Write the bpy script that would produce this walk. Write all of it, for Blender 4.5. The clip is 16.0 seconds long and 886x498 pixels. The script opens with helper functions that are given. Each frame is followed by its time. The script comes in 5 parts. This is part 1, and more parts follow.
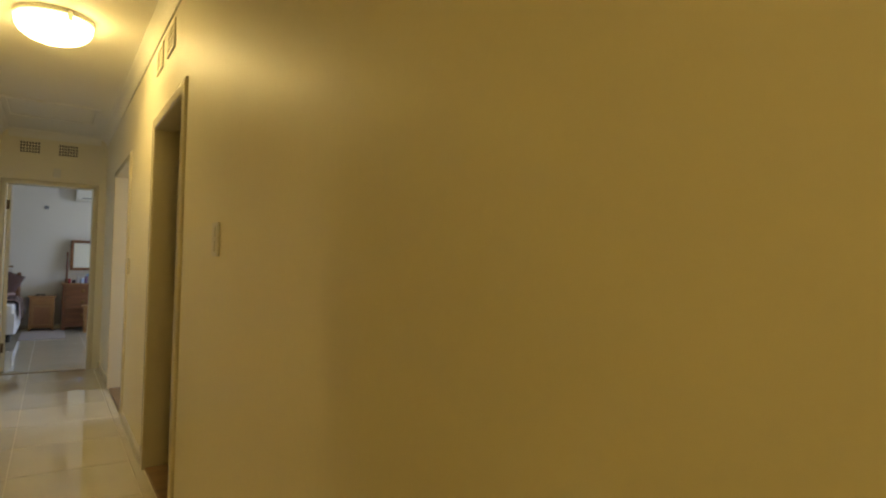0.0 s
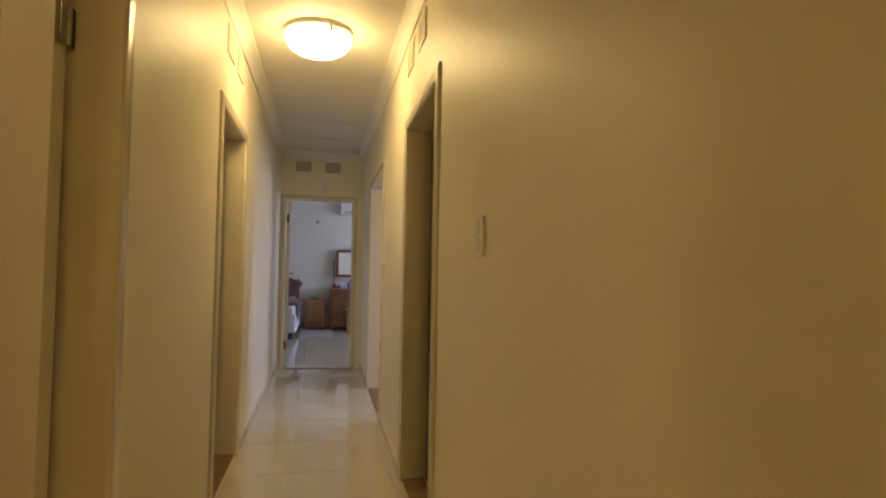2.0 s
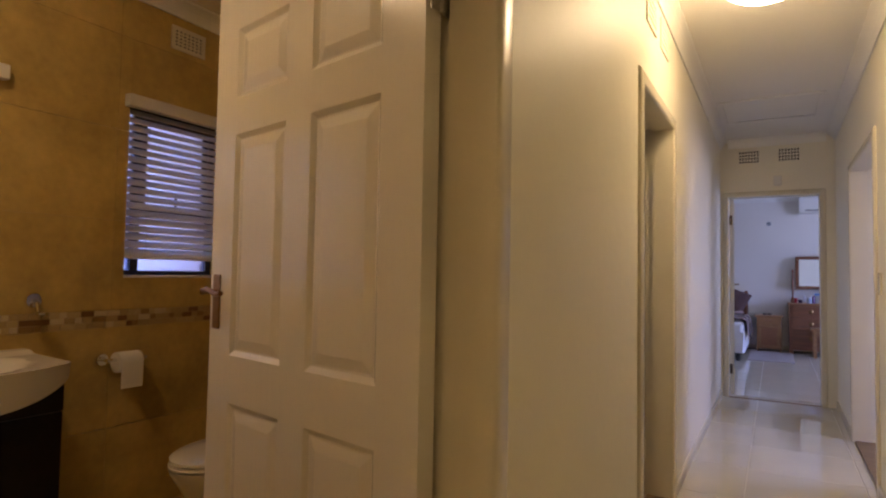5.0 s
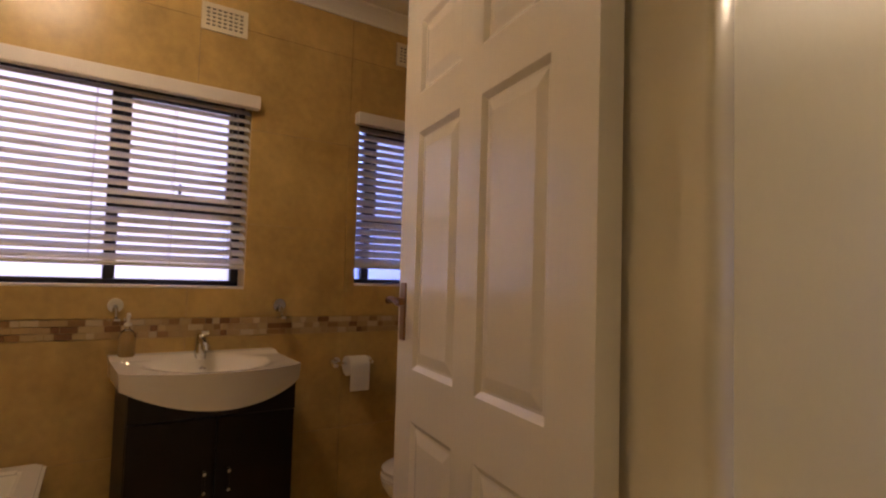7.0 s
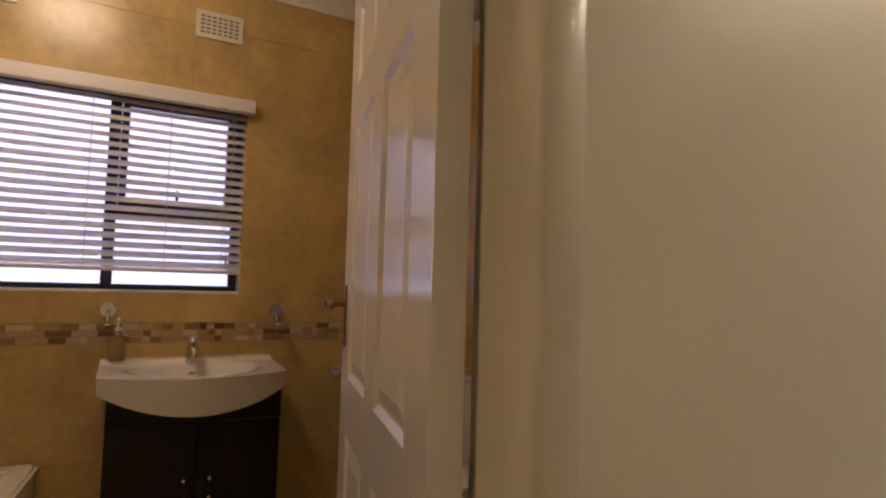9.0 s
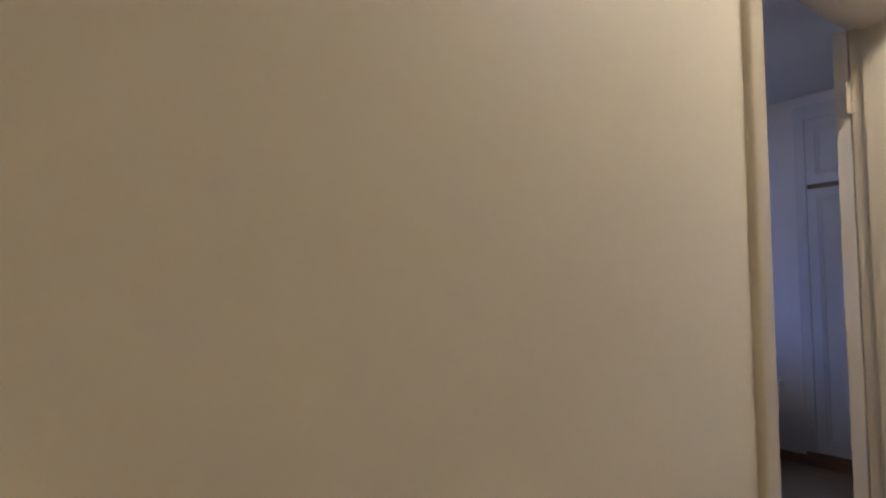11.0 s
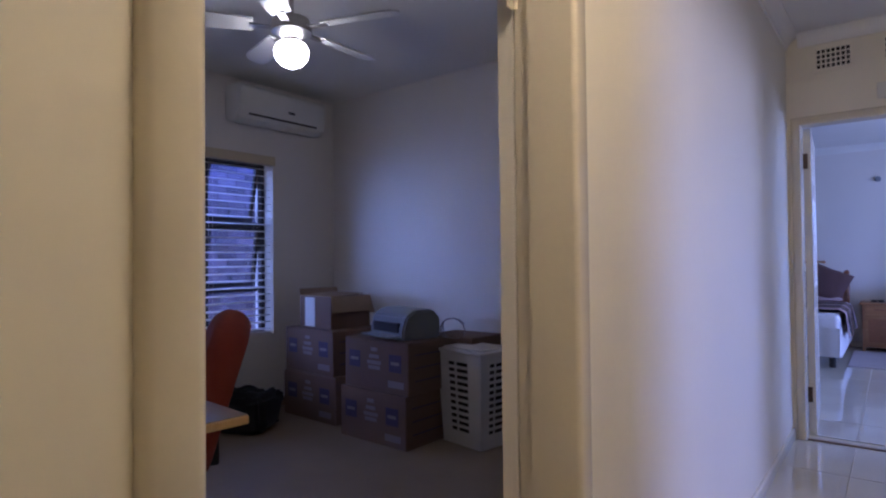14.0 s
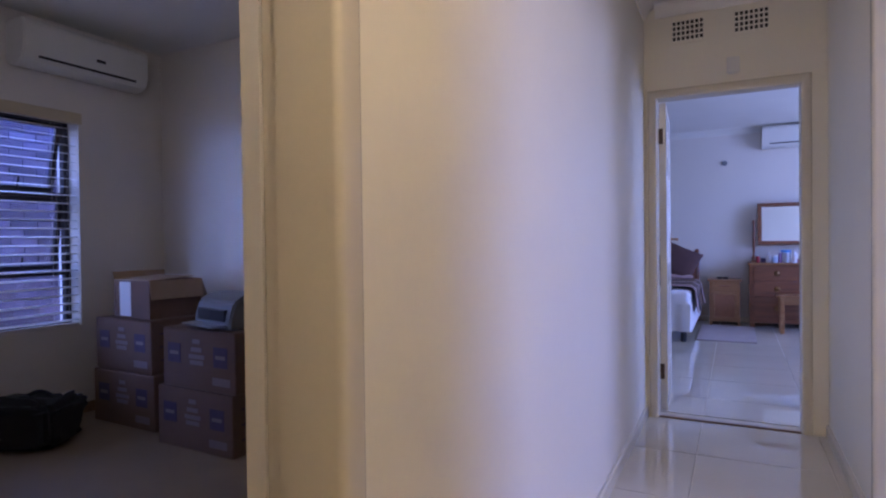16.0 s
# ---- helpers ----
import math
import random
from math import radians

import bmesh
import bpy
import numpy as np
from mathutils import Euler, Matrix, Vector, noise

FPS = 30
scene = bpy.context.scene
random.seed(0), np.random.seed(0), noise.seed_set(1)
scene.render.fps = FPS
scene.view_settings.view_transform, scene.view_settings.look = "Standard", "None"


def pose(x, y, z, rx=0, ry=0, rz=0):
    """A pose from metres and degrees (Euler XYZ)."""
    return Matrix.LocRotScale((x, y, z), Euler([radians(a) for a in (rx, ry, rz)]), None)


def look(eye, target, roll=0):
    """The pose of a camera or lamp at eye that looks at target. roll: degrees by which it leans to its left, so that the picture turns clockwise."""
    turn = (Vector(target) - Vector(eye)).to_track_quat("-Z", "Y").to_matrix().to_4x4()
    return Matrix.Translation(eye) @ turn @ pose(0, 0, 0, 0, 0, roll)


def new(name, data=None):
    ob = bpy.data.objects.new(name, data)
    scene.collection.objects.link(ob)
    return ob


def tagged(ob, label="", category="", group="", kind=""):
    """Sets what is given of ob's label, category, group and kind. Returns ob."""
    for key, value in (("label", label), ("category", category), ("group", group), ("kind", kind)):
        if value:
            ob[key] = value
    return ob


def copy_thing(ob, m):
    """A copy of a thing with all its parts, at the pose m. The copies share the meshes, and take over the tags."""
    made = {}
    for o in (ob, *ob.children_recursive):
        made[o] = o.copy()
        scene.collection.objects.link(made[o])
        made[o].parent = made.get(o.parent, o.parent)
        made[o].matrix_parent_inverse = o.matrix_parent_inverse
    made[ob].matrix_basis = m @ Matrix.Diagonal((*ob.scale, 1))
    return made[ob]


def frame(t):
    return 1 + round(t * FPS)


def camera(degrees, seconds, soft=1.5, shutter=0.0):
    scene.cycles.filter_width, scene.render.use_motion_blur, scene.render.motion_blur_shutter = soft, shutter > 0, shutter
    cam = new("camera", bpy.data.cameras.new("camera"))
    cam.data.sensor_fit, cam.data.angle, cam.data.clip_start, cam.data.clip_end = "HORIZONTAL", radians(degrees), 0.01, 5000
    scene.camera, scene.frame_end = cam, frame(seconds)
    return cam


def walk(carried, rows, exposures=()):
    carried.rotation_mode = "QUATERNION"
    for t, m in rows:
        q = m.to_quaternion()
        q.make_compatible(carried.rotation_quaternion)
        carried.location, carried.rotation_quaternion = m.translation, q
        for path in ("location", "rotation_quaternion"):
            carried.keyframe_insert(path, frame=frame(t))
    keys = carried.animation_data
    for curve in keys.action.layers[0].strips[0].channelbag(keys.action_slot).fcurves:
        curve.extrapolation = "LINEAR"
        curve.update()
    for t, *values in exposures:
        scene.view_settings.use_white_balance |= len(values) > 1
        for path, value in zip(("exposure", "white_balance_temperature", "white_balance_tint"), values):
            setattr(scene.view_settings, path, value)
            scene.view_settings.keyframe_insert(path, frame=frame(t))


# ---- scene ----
# ---- camera and walk ----
cam = camera(74.9, 16.0, soft=2.2)
PATH = [
    (0, (0.495, -0.619, 1.213), (1.614, 1.037, 1.28), 1.2),
    (0.5, (0.519, -0.469, 1.207), (1.465, 1.291, 1.285), 1.5),
    (1, (0.513, -0.344, 1.195), (1.294, 1.496, 1.27), 1.4),
    (1.5, (0.507, -0.25, 1.191), (1.124, 1.65, 1.264), 1.2),
    (2, (0.522, -0.122, 1.194), (0.925, 1.835, 1.27), 1.0),
    (2.5, (0.553, 0.016, 1.206), (0.676, 2.011, 1.28), 0.9),
    (3, (0.575, 0.105, 1.195), (0.434, 2.099, 1.272), 0.9),
    (3.5, (0.575, 0.162, 1.186), (0.195, 2.123, 1.267), 0.9),
    (4, (0.555, 0.241, 1.178), (-0.041, 2.148, 1.26), 0.9),
    (4.5, (0.527, 0.352, 1.192), (-0.276, 2.182, 1.273), 1.0),
    (5, (0.49, 0.43, 1.194), (-0.507, 2.161, 1.279), 1.0),
    (5.2, (0.478, 0.46, 1.195), (-0.593, 2.149, 1.281), 1.0),
    (7.3, (0.437, 0.772, 1.187), (-1.246, 1.84, 1.3), 1.7),
    (7.5, (0.442, 0.794, 1.185), (-1.275, 1.813, 1.302), 1.7),
    (8, (0.475, 0.845, 1.192), (-1.289, 1.781, 1.308), 1.8),
    (8.2, (0.479, 0.887, 1.192), (-1.296, 1.801, 1.309), 1.8),
    (10.3, (0.604, 1.463, 1.165), (-1.091, 2.5, 1.318), 0.8),
    (10.5, (0.611, 1.533, 1.17), (-1.087, 2.579, 1.322), 0.7),
    (11, (0.607, 1.722, 1.186), (-1.043, 2.848, 1.336), 0.2),
    (11.5, (0.612, 1.86, 1.186), (-0.948, 3.104, 1.334), 0.1),
    (12, (0.562, 2.052, 1.183), (-0.885, 3.423, 1.334), -0.3),
    (12.5, (0.541, 2.209, 1.179), (-0.813, 3.675, 1.324), -0.6),
    (13, (0.536, 2.399, 1.197), (-0.761, 3.917, 1.315), -0.4),
    (13.5, (0.547, 2.538, 1.179), (-0.718, 4.084, 1.279), -0.6),
    (14, (0.542, 2.639, 1.175), (-0.689, 4.214, 1.213), -0.6),
    (14.5, (0.482, 2.756, 1.129), (-0.68, 4.384, 1.135), -0.5),
    (15, (0.464, 2.873, 1.12), (-0.635, 4.544, 1.107), -0.5),
    (15.5, (0.487, 2.976, 1.127), (-0.528, 4.699, 1.1), -0.6),
    (16, (0.518, 3.107, 1.135), (-0.385, 4.891, 1.109), -0.7),
]

EXPO = [(0, 1.52, 11200, -8), (1.5, 1.56, 10000, 1), (3, 1.54, 7900, 12), (4, 1.58, 7300, 16), (5, 1.73, 6800, 19), (7.5, 1.82, 5950, 26), (8.2, 1.84, 5800, 26), (10.5, 1.95, 5100, 22), (11.5, 1.95, 5000, 22), (12.5, 1.64, 5050, 22), (14, 1.75, 5300, 24), (15, 1.9, 5400, 25), (16, 1.82, 5550, 26)]
walk(cam, [(t, look(eye, target, roll)) for t, eye, target, roll in PATH], EXPO)

# ---- world, sun, lights ----
world = bpy.data.worlds.new("world")
scene.world = world
world.use_nodes = True
wn = world.node_tree.nodes
sky = wn.new("ShaderNodeTexSky")
sky.sky_type, sky.sun_disc, sky.ozone_density = "NISHITA", False, 4.0
sky.sun_elevation, sky.sun_rotation = radians(38), radians(190)
wn["Background"].inputs["Strength"].default_value = 0.15
cool = wn.new("ShaderNodeVectorMath")
cool.operation = "MULTIPLY"
cool.inputs[1].default_value = (0.56, 0.82, 2.3)
world.node_tree.links.new(sky.outputs["Color"], cool.inputs[0])
world.node_tree.links.new(cool.outputs["Vector"], wn["Background"].inputs["Color"])
sun = new("sun", bpy.data.lights.new("sun", "SUN"))
sun.data.energy, sun.data.angle, sun.data.color = 2.0, radians(0.5), (1, 0.95, 0.88)
sun.matrix_world = look((0, 0, 0), (0.15, 0.75, -0.6))


def window_light(name, eye, target, w, h, watts, colour=(0.66, 0.7, 1.0)):
    lamp = new(name, bpy.data.lights.new(name, "AREA"))
    lamp.data.shape, lamp.data.size, lamp.data.size_y = "RECTANGLE", w, h
    lamp.data.energy, lamp.data.color = watts, colour
    lamp.matrix_world = look(eye, target)
    return lamp


window_light("daylight_bedroom", (3.9, 9.6, 1.5), (0, 9.6, 1.4), 2.0, 1.4, 27, (0.44, 0.56, 1.0))
# Added lamp out in the yard, unseen, that brightens the office's far wall.
side_fill = window_light("daylight_office_window", (-4.7, 2.2, 1.55), (-2.1, 6.1, 1.25), 1.3, 1.2, 2.0, (0.4, 0.54, 1.0))
side_fill.data.spread = radians(50)
window_light("daylight_spare_room", (3.9, 4.9, 1.5), (0, 4.9, 1.4), 1.6, 1.3, 14, (0.6, 0.66, 1.0))

# ---- materials ----


def material(name, colour, rough=0.5, metal=0.0, vary=0.06, scale=6.0, bump=0.0, bump_scale=60.0, rnd=0.0, coat=0.0, spec=0.5, fine=80.0, grain=None):
    """A plain coloured surface with variation at two scales, and a fine relief."""
    m = bpy.data.materials.new(name)
    m.use_nodes = True
    nt = m.node_tree
    n, l = nt.nodes, nt.links
    b = n["Principled BSDF"]
    b.inputs["Roughness"].default_value, b.inputs["Metallic"].default_value = rough, metal
    b.inputs["Coat Weight"].default_value, b.inputs["Specular IOR Level"].default_value = coat, spec
    geo = n.new("ShaderNodeTexCoord")
    n1, n2 = n.new("ShaderNodeTexNoise"), n.new("ShaderNodeTexNoise")
    n1.inputs["Scale"].default_value, n2.inputs["Scale"].default_value = scale, fine
    n1.inputs["Detail"].default_value = 4
    for k in (n1, n2):
        l.new(geo.outputs["Object"], k.inputs["Vector"])
    add = n.new("ShaderNodeMath")
    add.operation = "MULTIPLY_ADD"
    add.inputs[1].default_value = 0.35
    l.new(n2.outputs["Fac"], add.inputs[0])
    l.new(n1.outputs["Fac"], add.inputs[2])
    ramp = n.new("ShaderNodeMapRange")
    ramp.inputs["From Min"].default_value, ramp.inputs["From Max"].default_value = 0.35, 1.0
    ramp.inputs["To Min"].default_value, ramp.inputs["To Max"].default_value = 1 - vary, 1 + vary
    l.new(add.outputs[0], ramp.inputs["Value"])
    last = ramp.outputs["Result"]
    if rnd:
        info, mr, mul = n.new("ShaderNodeObjectInfo"), n.new("ShaderNodeMapRange"), n.new("ShaderNodeMath")
        mr.inputs["To Min"].default_value, mr.inputs["To Max"].default_value = 1 - rnd, 1 + rnd
        mul.operation = "MULTIPLY"
        l.new(info.outputs["Random"], mr.inputs["Value"])
        l.new(mr.outputs["Result"], mul.inputs[0])
        l.new(last, mul.inputs[1])
        last = mul.outputs[0]
    mix = n.new("ShaderNodeVectorMath")
    mix.operation = "SCALE"
    mix.inputs[0].default_value = colour
    l.new(last, mix.inputs["Scale"])
    l.new(mix.outputs["Vector"], b.inputs["Base Color"])
    if bump:
        bn, bu = n.new("ShaderNodeTexNoise"), n.new("ShaderNodeBump")
        bn.inputs["Scale"].default_value, bn.inputs["Detail"].default_value = bump_scale, 3
        if grain:
            mp = n.new("ShaderNodeMapping")
            mp.inputs["Scale"].default_value = grain
            l.new(geo.outputs["Object"], mp.inputs["Vector"])
            l.new(mp.outputs["Vector"], bn.inputs["Vector"])
        else:
            l.new(geo.outputs["Object"], bn.inputs["Vector"])
        bu.inputs["Strength"].default_value, bu.inputs["Distance"].default_value = bump, 0.01
        l.new(bn.outputs["Fac"], bu.inputs["Height"])
        l.new(bu.outputs["Normal"], b.inputs["Normal"])
    return m


def glow(name, colour, strength):
    m = bpy.data.materials.new(name)
    m.use_nodes = True
    b = m.node_tree.nodes["Principled BSDF"]
    b.inputs["Base Color"].default_value = (*colour, 1)
    b.inputs["Emission Color"].default_value = (*colour, 1)
    b.inputs["Emission Strength"].default_value = strength
    return m


def wood(name, dark, light, scale=3.0, rough=0.4, stretch=(1, 12, 12)):
    m = bpy.data.materials.new(name)
    m.use_nodes = True
    n, l = m.node_tree.nodes, m.node_tree.links
    b = n["Principled BSDF"]
    b.inputs["Roughness"].default_value = rough
    geo, mp, ns, cr = n.new("ShaderNodeTexCoord"), n.new("ShaderNodeMapping"), n.new("ShaderNodeTexNoise"), n.new("ShaderNodeValToRGB")
    mp.inputs["Scale"].default_value = stretch
    ns.inputs["Scale"].default_value, ns.inputs["Detail"].default_value, ns.inputs["Distortion"].default_value = scale, 6, 0.6
    l.new(geo.outputs["Object"], mp.inputs["Vector"])
    l.new(mp.outputs["Vector"], ns.inputs["Vector"])
    l.new(ns.outputs["Fac"], cr.inputs["Fac"])
    cr.color_ramp.elements[0].position, cr.color_ramp.elements[1].position = 0.3, 0.7
    cr.color_ramp.elements[0].color, cr.color_ramp.elements[1].color = (*dark, 1), (*light, 1)
    l.new(cr.outputs["Color"], b.inputs["Base Color"])
    bu = n.new("ShaderNodeBump")
    bu.inputs["Strength"].default_value, bu.inputs["Distance"].default_value = 0.15, 0.004
    l.new(ns.outputs["Fac"], bu.inputs["Height"])
    l.new(bu.outputs["Normal"], b.inputs["Normal"])
    return m


def glass(name, rough=0.0, colour=(1, 1, 1)):
    m = bpy.data.materials.new(name)
    m.use_nodes = True
    b = m.node_tree.nodes["Principled BSDF"]
    b.inputs["Transmission Weight"].default_value, b.inputs["Roughness"].default_value = 1, rough
    b.inputs["Base Color"].default_value = (*colour, 1)
    return m


HALL_PAINT = material("hall_enamel_paint", (0.81, 0.76, 0.62), 0.48, spec=0.42, vary=0.03, scale=1.5, bump=0.16, bump_scale=13, fine=40)
ROOM_PAINT = material("room_paint", (0.76, 0.71, 0.64), 0.5, vary=0.03, scale=1.5, bump=0.08, bump_scale=40)
CEILING = material("ceiling_paint", (0.8, 0.78, 0.72), 0.6, vary=0.03, scale=2, bump=0.05)
TRIM = material("gloss_cream_trim", (0.67, 0.61, 0.47), 0.25, vary=0.04, scale=4, bump=0.03, bump_scale=25)
DOOR_WHITE = material("gloss_white_door", (0.76, 0.72, 0.63), 0.2, vary=0.03, scale=3, bump=0.1, bump_scale=8, grain=(12, 12, 0.6))
TILE = material("polished_cream_tile", (0.64, 0.59, 0.48), 0.035, vary=0.05, scale=3, rnd=0.03, coat=0.15, spec=0.7)
GROUT = material("grey_grout", (0.6, 0.55, 0.45), 0.6, vary=0.12, scale=20)
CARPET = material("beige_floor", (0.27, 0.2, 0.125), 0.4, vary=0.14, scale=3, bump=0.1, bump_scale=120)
BATH_TILE = material("ochre_stone_tile", (0.52, 0.36, 0.12), 0.28, vary=0.32, scale=4, bump=0.08, bump_scale=30, rnd=0.06, fine=25)
BATH_GROUT = material("ochre_grout", (0.46, 0.32, 0.11), 0.7, vary=0.1)
BRASS = material("worn_brass", (0.26, 0.15, 0.07), 0.3, 1.0, vary=0.2, scale=30)
STEEL = material("hinge_steel", (0.45, 0.43, 0.38), 0.35, 1.0, vary=0.2, scale=40)
HINGE_BROWN = material("browned_hinge", (0.09, 0.06, 0.045), 0.45, 0.6, vary=0.2, scale=40)
CHROME = material("chrome", (0.8, 0.8, 0.8), 0.08, 1.0, vary=0.02)
# Near-black that stands for the shade inside hollows and gaps.
DARK = material("hollow_shade", (0.03, 0.028, 0.025), 0.9)
HALL_LAMP = glow("hall_lamp_shade", (1.0, 0.79, 0.48), 9.3)
LOBBY_FILL = glow("lobby_fill_shade", (1.0, 0.77, 0.44), 7)
BATH_LAMP = glow("bathroom_lamp_shade", (1.0, 0.74, 0.42), 8.6)

# ---- mesh helpers ----


def box(bm, x0, y0, z0, x1, y1, z1, m=None, bevel=0.0, seg=1):
    r = bmesh.ops.create_cube(bm, size=1.0)
    vs = r["verts"]
    for v in vs:
        v.co = Vector((x0 + (v.co.x + 0.5) * (x1 - x0), y0 + (v.co.y + 0.5) * (y1 - y0), z0 + (v.co.z + 0.5) * (z1 - z0)))
    if bevel:
        es = list({e for v in vs for e in v.link_edges})
        out = bmesh.ops.bevel(bm, geom=es, offset=bevel, segments=seg, affect="EDGES", profile=0.5)
        vs = list({v for f in out["faces"] for v in f.verts} | {v for v in vs if v.is_valid})
    if m is not None:
        bmesh.ops.transform(bm, matrix=m, verts=vs)
    return vs


def tube(bm, p0, p1, r0, r1=None, seg=16, caps=True):
    p0, p1 = Vector(p0), Vector(p1)
    d = p1 - p0
    m = Matrix.Translation((p0 + p1) / 2) @ d.to_track_quat("Z", "Y").to_matrix().to_4x4()
    return bmesh.ops.create_cone(bm, cap_ends=caps, segments=seg, radius1=r0, radius2=r0 if r1 is None else r1, depth=d.length, matrix=m)["verts"]


def lathe(bm, profile, seg=32, at=(0, 0, 0), sx=1.0, sy=1.0, close=True):
    """Turns (radius, z) pairs round the z axis."""
    rings = []
    for r, z in profile:
        rings.append([bm.verts.new((at[0] + sx * r * math.cos(2 * math.pi * k / seg), at[1] + sy * r * math.sin(2 * math.pi * k / seg), at[2] + z)) for k in range(seg)])
    for a, b in zip(rings, rings[1:]):
        for k in range(seg):
            bm.faces.new((a[k], a[(k + 1) % seg], b[(k + 1) % seg], b[k]))
    if close:
        bm.faces.new(rings[0][::-1])
        bm.faces.new(rings[-1])
    return [v for ring in rings for v in ring]


def sweep(bm, points, radius, seg=8):
    """A round rod through points, in one piece."""
    points = [Vector(p) for p in points]
    side = None
    rings = []
    for k, p in enumerate(points):
        d = (points[min(k + 1, len(points) - 1)] - points[max(k - 1, 0)]).normalized()
        if side is None:
            side = d.orthogonal().normalized()
        side = (side - d * side.dot(d)).normalized()
        up = d.cross(side)
        rings.append([bm.verts.new(p + radius * (side * math.cos(2 * math.pi * i / seg) + up * math.sin(2 * math.pi * i / seg))) for i in range(seg)])
    for a, b in zip(rings, rings[1:]):
        for i in range(seg):
            bm.faces.new((a[i], a[(i + 1) % seg], b[(i + 1) % seg], b[i]))
    bm.faces.new(rings[0][::-1])
    bm.faces.new(rings[-1])


def profile_run(bm, profile, p0, p1, out):
    """Runs a profile of (out from the wall, z) pairs along a wall from p0 to p1; out is the wall's normal."""
    p0, p1, out = Vector(p0), Vector(p1), Vector(out)
    rows = [[bm.verts.new(p + out * o + Vector((0, 0, z))) for o, z in profile] for p in (p0, p1)]
    k = len(profile)
    for i in range(k):
        bm.faces.new((rows[0][i], rows[0][(i + 1) % k], rows[1][(i + 1) % k], rows[1][i]))
    bm.faces.new(rows[0])
    bm.faces.new(rows[1][::-1])


def finish(bm, mat, name, smooth=False):
    bmesh.ops.recalc_face_normals(bm, faces=bm.faces)
    me = bpy.data.meshes.new(name)
    bm.to_mesh(me)
    bm.free()
    me.materials.append(mat)
    if smooth:
        me.polygons.foreach_set("use_smooth", [True] * len(me.polygons))
        me.set_sharp_from_angle(angle=radians(35))
    return me


def part(name, bm, mat, parent, label="", smooth=False):
    ob = new(name, finish(bm, mat, name, smooth))
    ob.parent = parent
    if label:
        tagged(ob, label)
    return ob


def thing(name, label, category, group="", at=(0, 0, 0), rz=0.0, kind=""):
    ob = new(name)
    ob.empty_display_size = 0.1
    ob.matrix_world = pose(*at, 0, 0, rz)
    return tagged(ob, label, category, group, kind)


def solid(name, bm, mat, label, category, kind="", group="", smooth=False):
    return tagged(new(name, finish(bm, mat, name, smooth)), label, category, group, kind)


def wall(name, axis, f0, f1, a0, a1, z0, z1, holes, mat, label):
    """A wall whose faces lie at f0 and f1 on the axis, from a0 to a1 along the other, with holes (a0, a1, z0, z1)."""
    bm = bmesh.new()
    cuts = sorted({a0, a1, *[h[0] for h in holes], *[h[1] for h in holes]})
    for p, q in zip(cuts, cuts[1:]):
        zs = [(z0, z1)]
        for h in holes:
            if h[0] <= p and q <= h[1]:
                zs = [s for lo, hi in zs for s in ((lo, min(hi, h[2])), (max(lo, h[3]), hi)) if s[1] - s[0] > 1e-6]
        for lo, hi in zs:
            if axis == "x":
                box(bm, f0, p, lo, f1, q, hi)
            else:
                box(bm, p, f0, lo, q, f1, hi)
    bmesh.ops.remove_doubles(bm, verts=bm.verts, dist=1e-5)
    return solid(name, bm, mat, label, "wall", "structure")


# ---- large structure ----
H = 2.6          # ceiling
XR = 0.985       # face of the hall's right wall
YE = 7.0         # face of the hall's end wall
BATH = (0.555, 1.545)      # openings along the left wall
OFFICE = (2.878, 3.843)
RIGHT1 = (2.222, 3.25)
RIGHT2 = (4.44, 5.78)
END = (0.02, 0.908)
DH = 2.072

wall("wall_hall_left", "x", -0.14, 0, -2.6, 7.0, 0, H, [(*BATH, 0, DH), (*OFFICE, 0, DH)], HALL_PAINT, "cream enamel painted hall wall with two doorways")
wall("wall_hall_right", "x", XR, XR + 0.14, -2.6, 7.0, 0, H, [(*RIGHT1, 0, DH), (*RIGHT2, 0, DH)], HALL_PAINT, "cream enamel painted hall wall with two doorways")
wall("wall_hall_end", "y", YE, YE + 0.14, -4.0, 4.0, 0, H, [(*END, 0, DH)], HALL_PAINT, "cream painted wall over the bedroom door")
wall("wall_lobby_back", "y", -2.74, -2.6, -0.14, XR + 0.14, 0, H, [], HALL_PAINT, "cream painted lobby wall")
# bathroom
BX = -2.25
W1, W2 = (0.475, 1.53, 1.122, 2.005), (2.085, 2.66, 1.148, 2.03)
wall("wall_bathroom_window", "x", BX - 0.22, BX, -0.2, 2.72, 0, H, [W1, W2], BATH_GROUT, "ochre tiled bathroom wall with two windows")
wall("wall_bathroom_near", "y", -0.34, -0.2, BX - 0.22, -0.14, 0, H, [], BATH_GROUT, "ochre tiled bathroom wall")
wall("wall_bathroom_far", "y", 2.72, 2.86, -3.7, -0.14, 0, H, [], ROOM_PAINT, "painted wall between bathroom and office")
# office
OX, OY = -3.45, 6.14
OW = (3.75, 5.5, 0.59, 2.0)
wall("wall_office_window", "x", OX - 0.25, OX, 2.86, OY + 0.14, 0, H, [OW], ROOM_PAINT, "off-white painted office wall with a window")
wall("wall_office_far", "y", OY, OY + 0.14, OX, -0.14, 0, H, [], ROOM_PAINT, "off-white painted office wall")
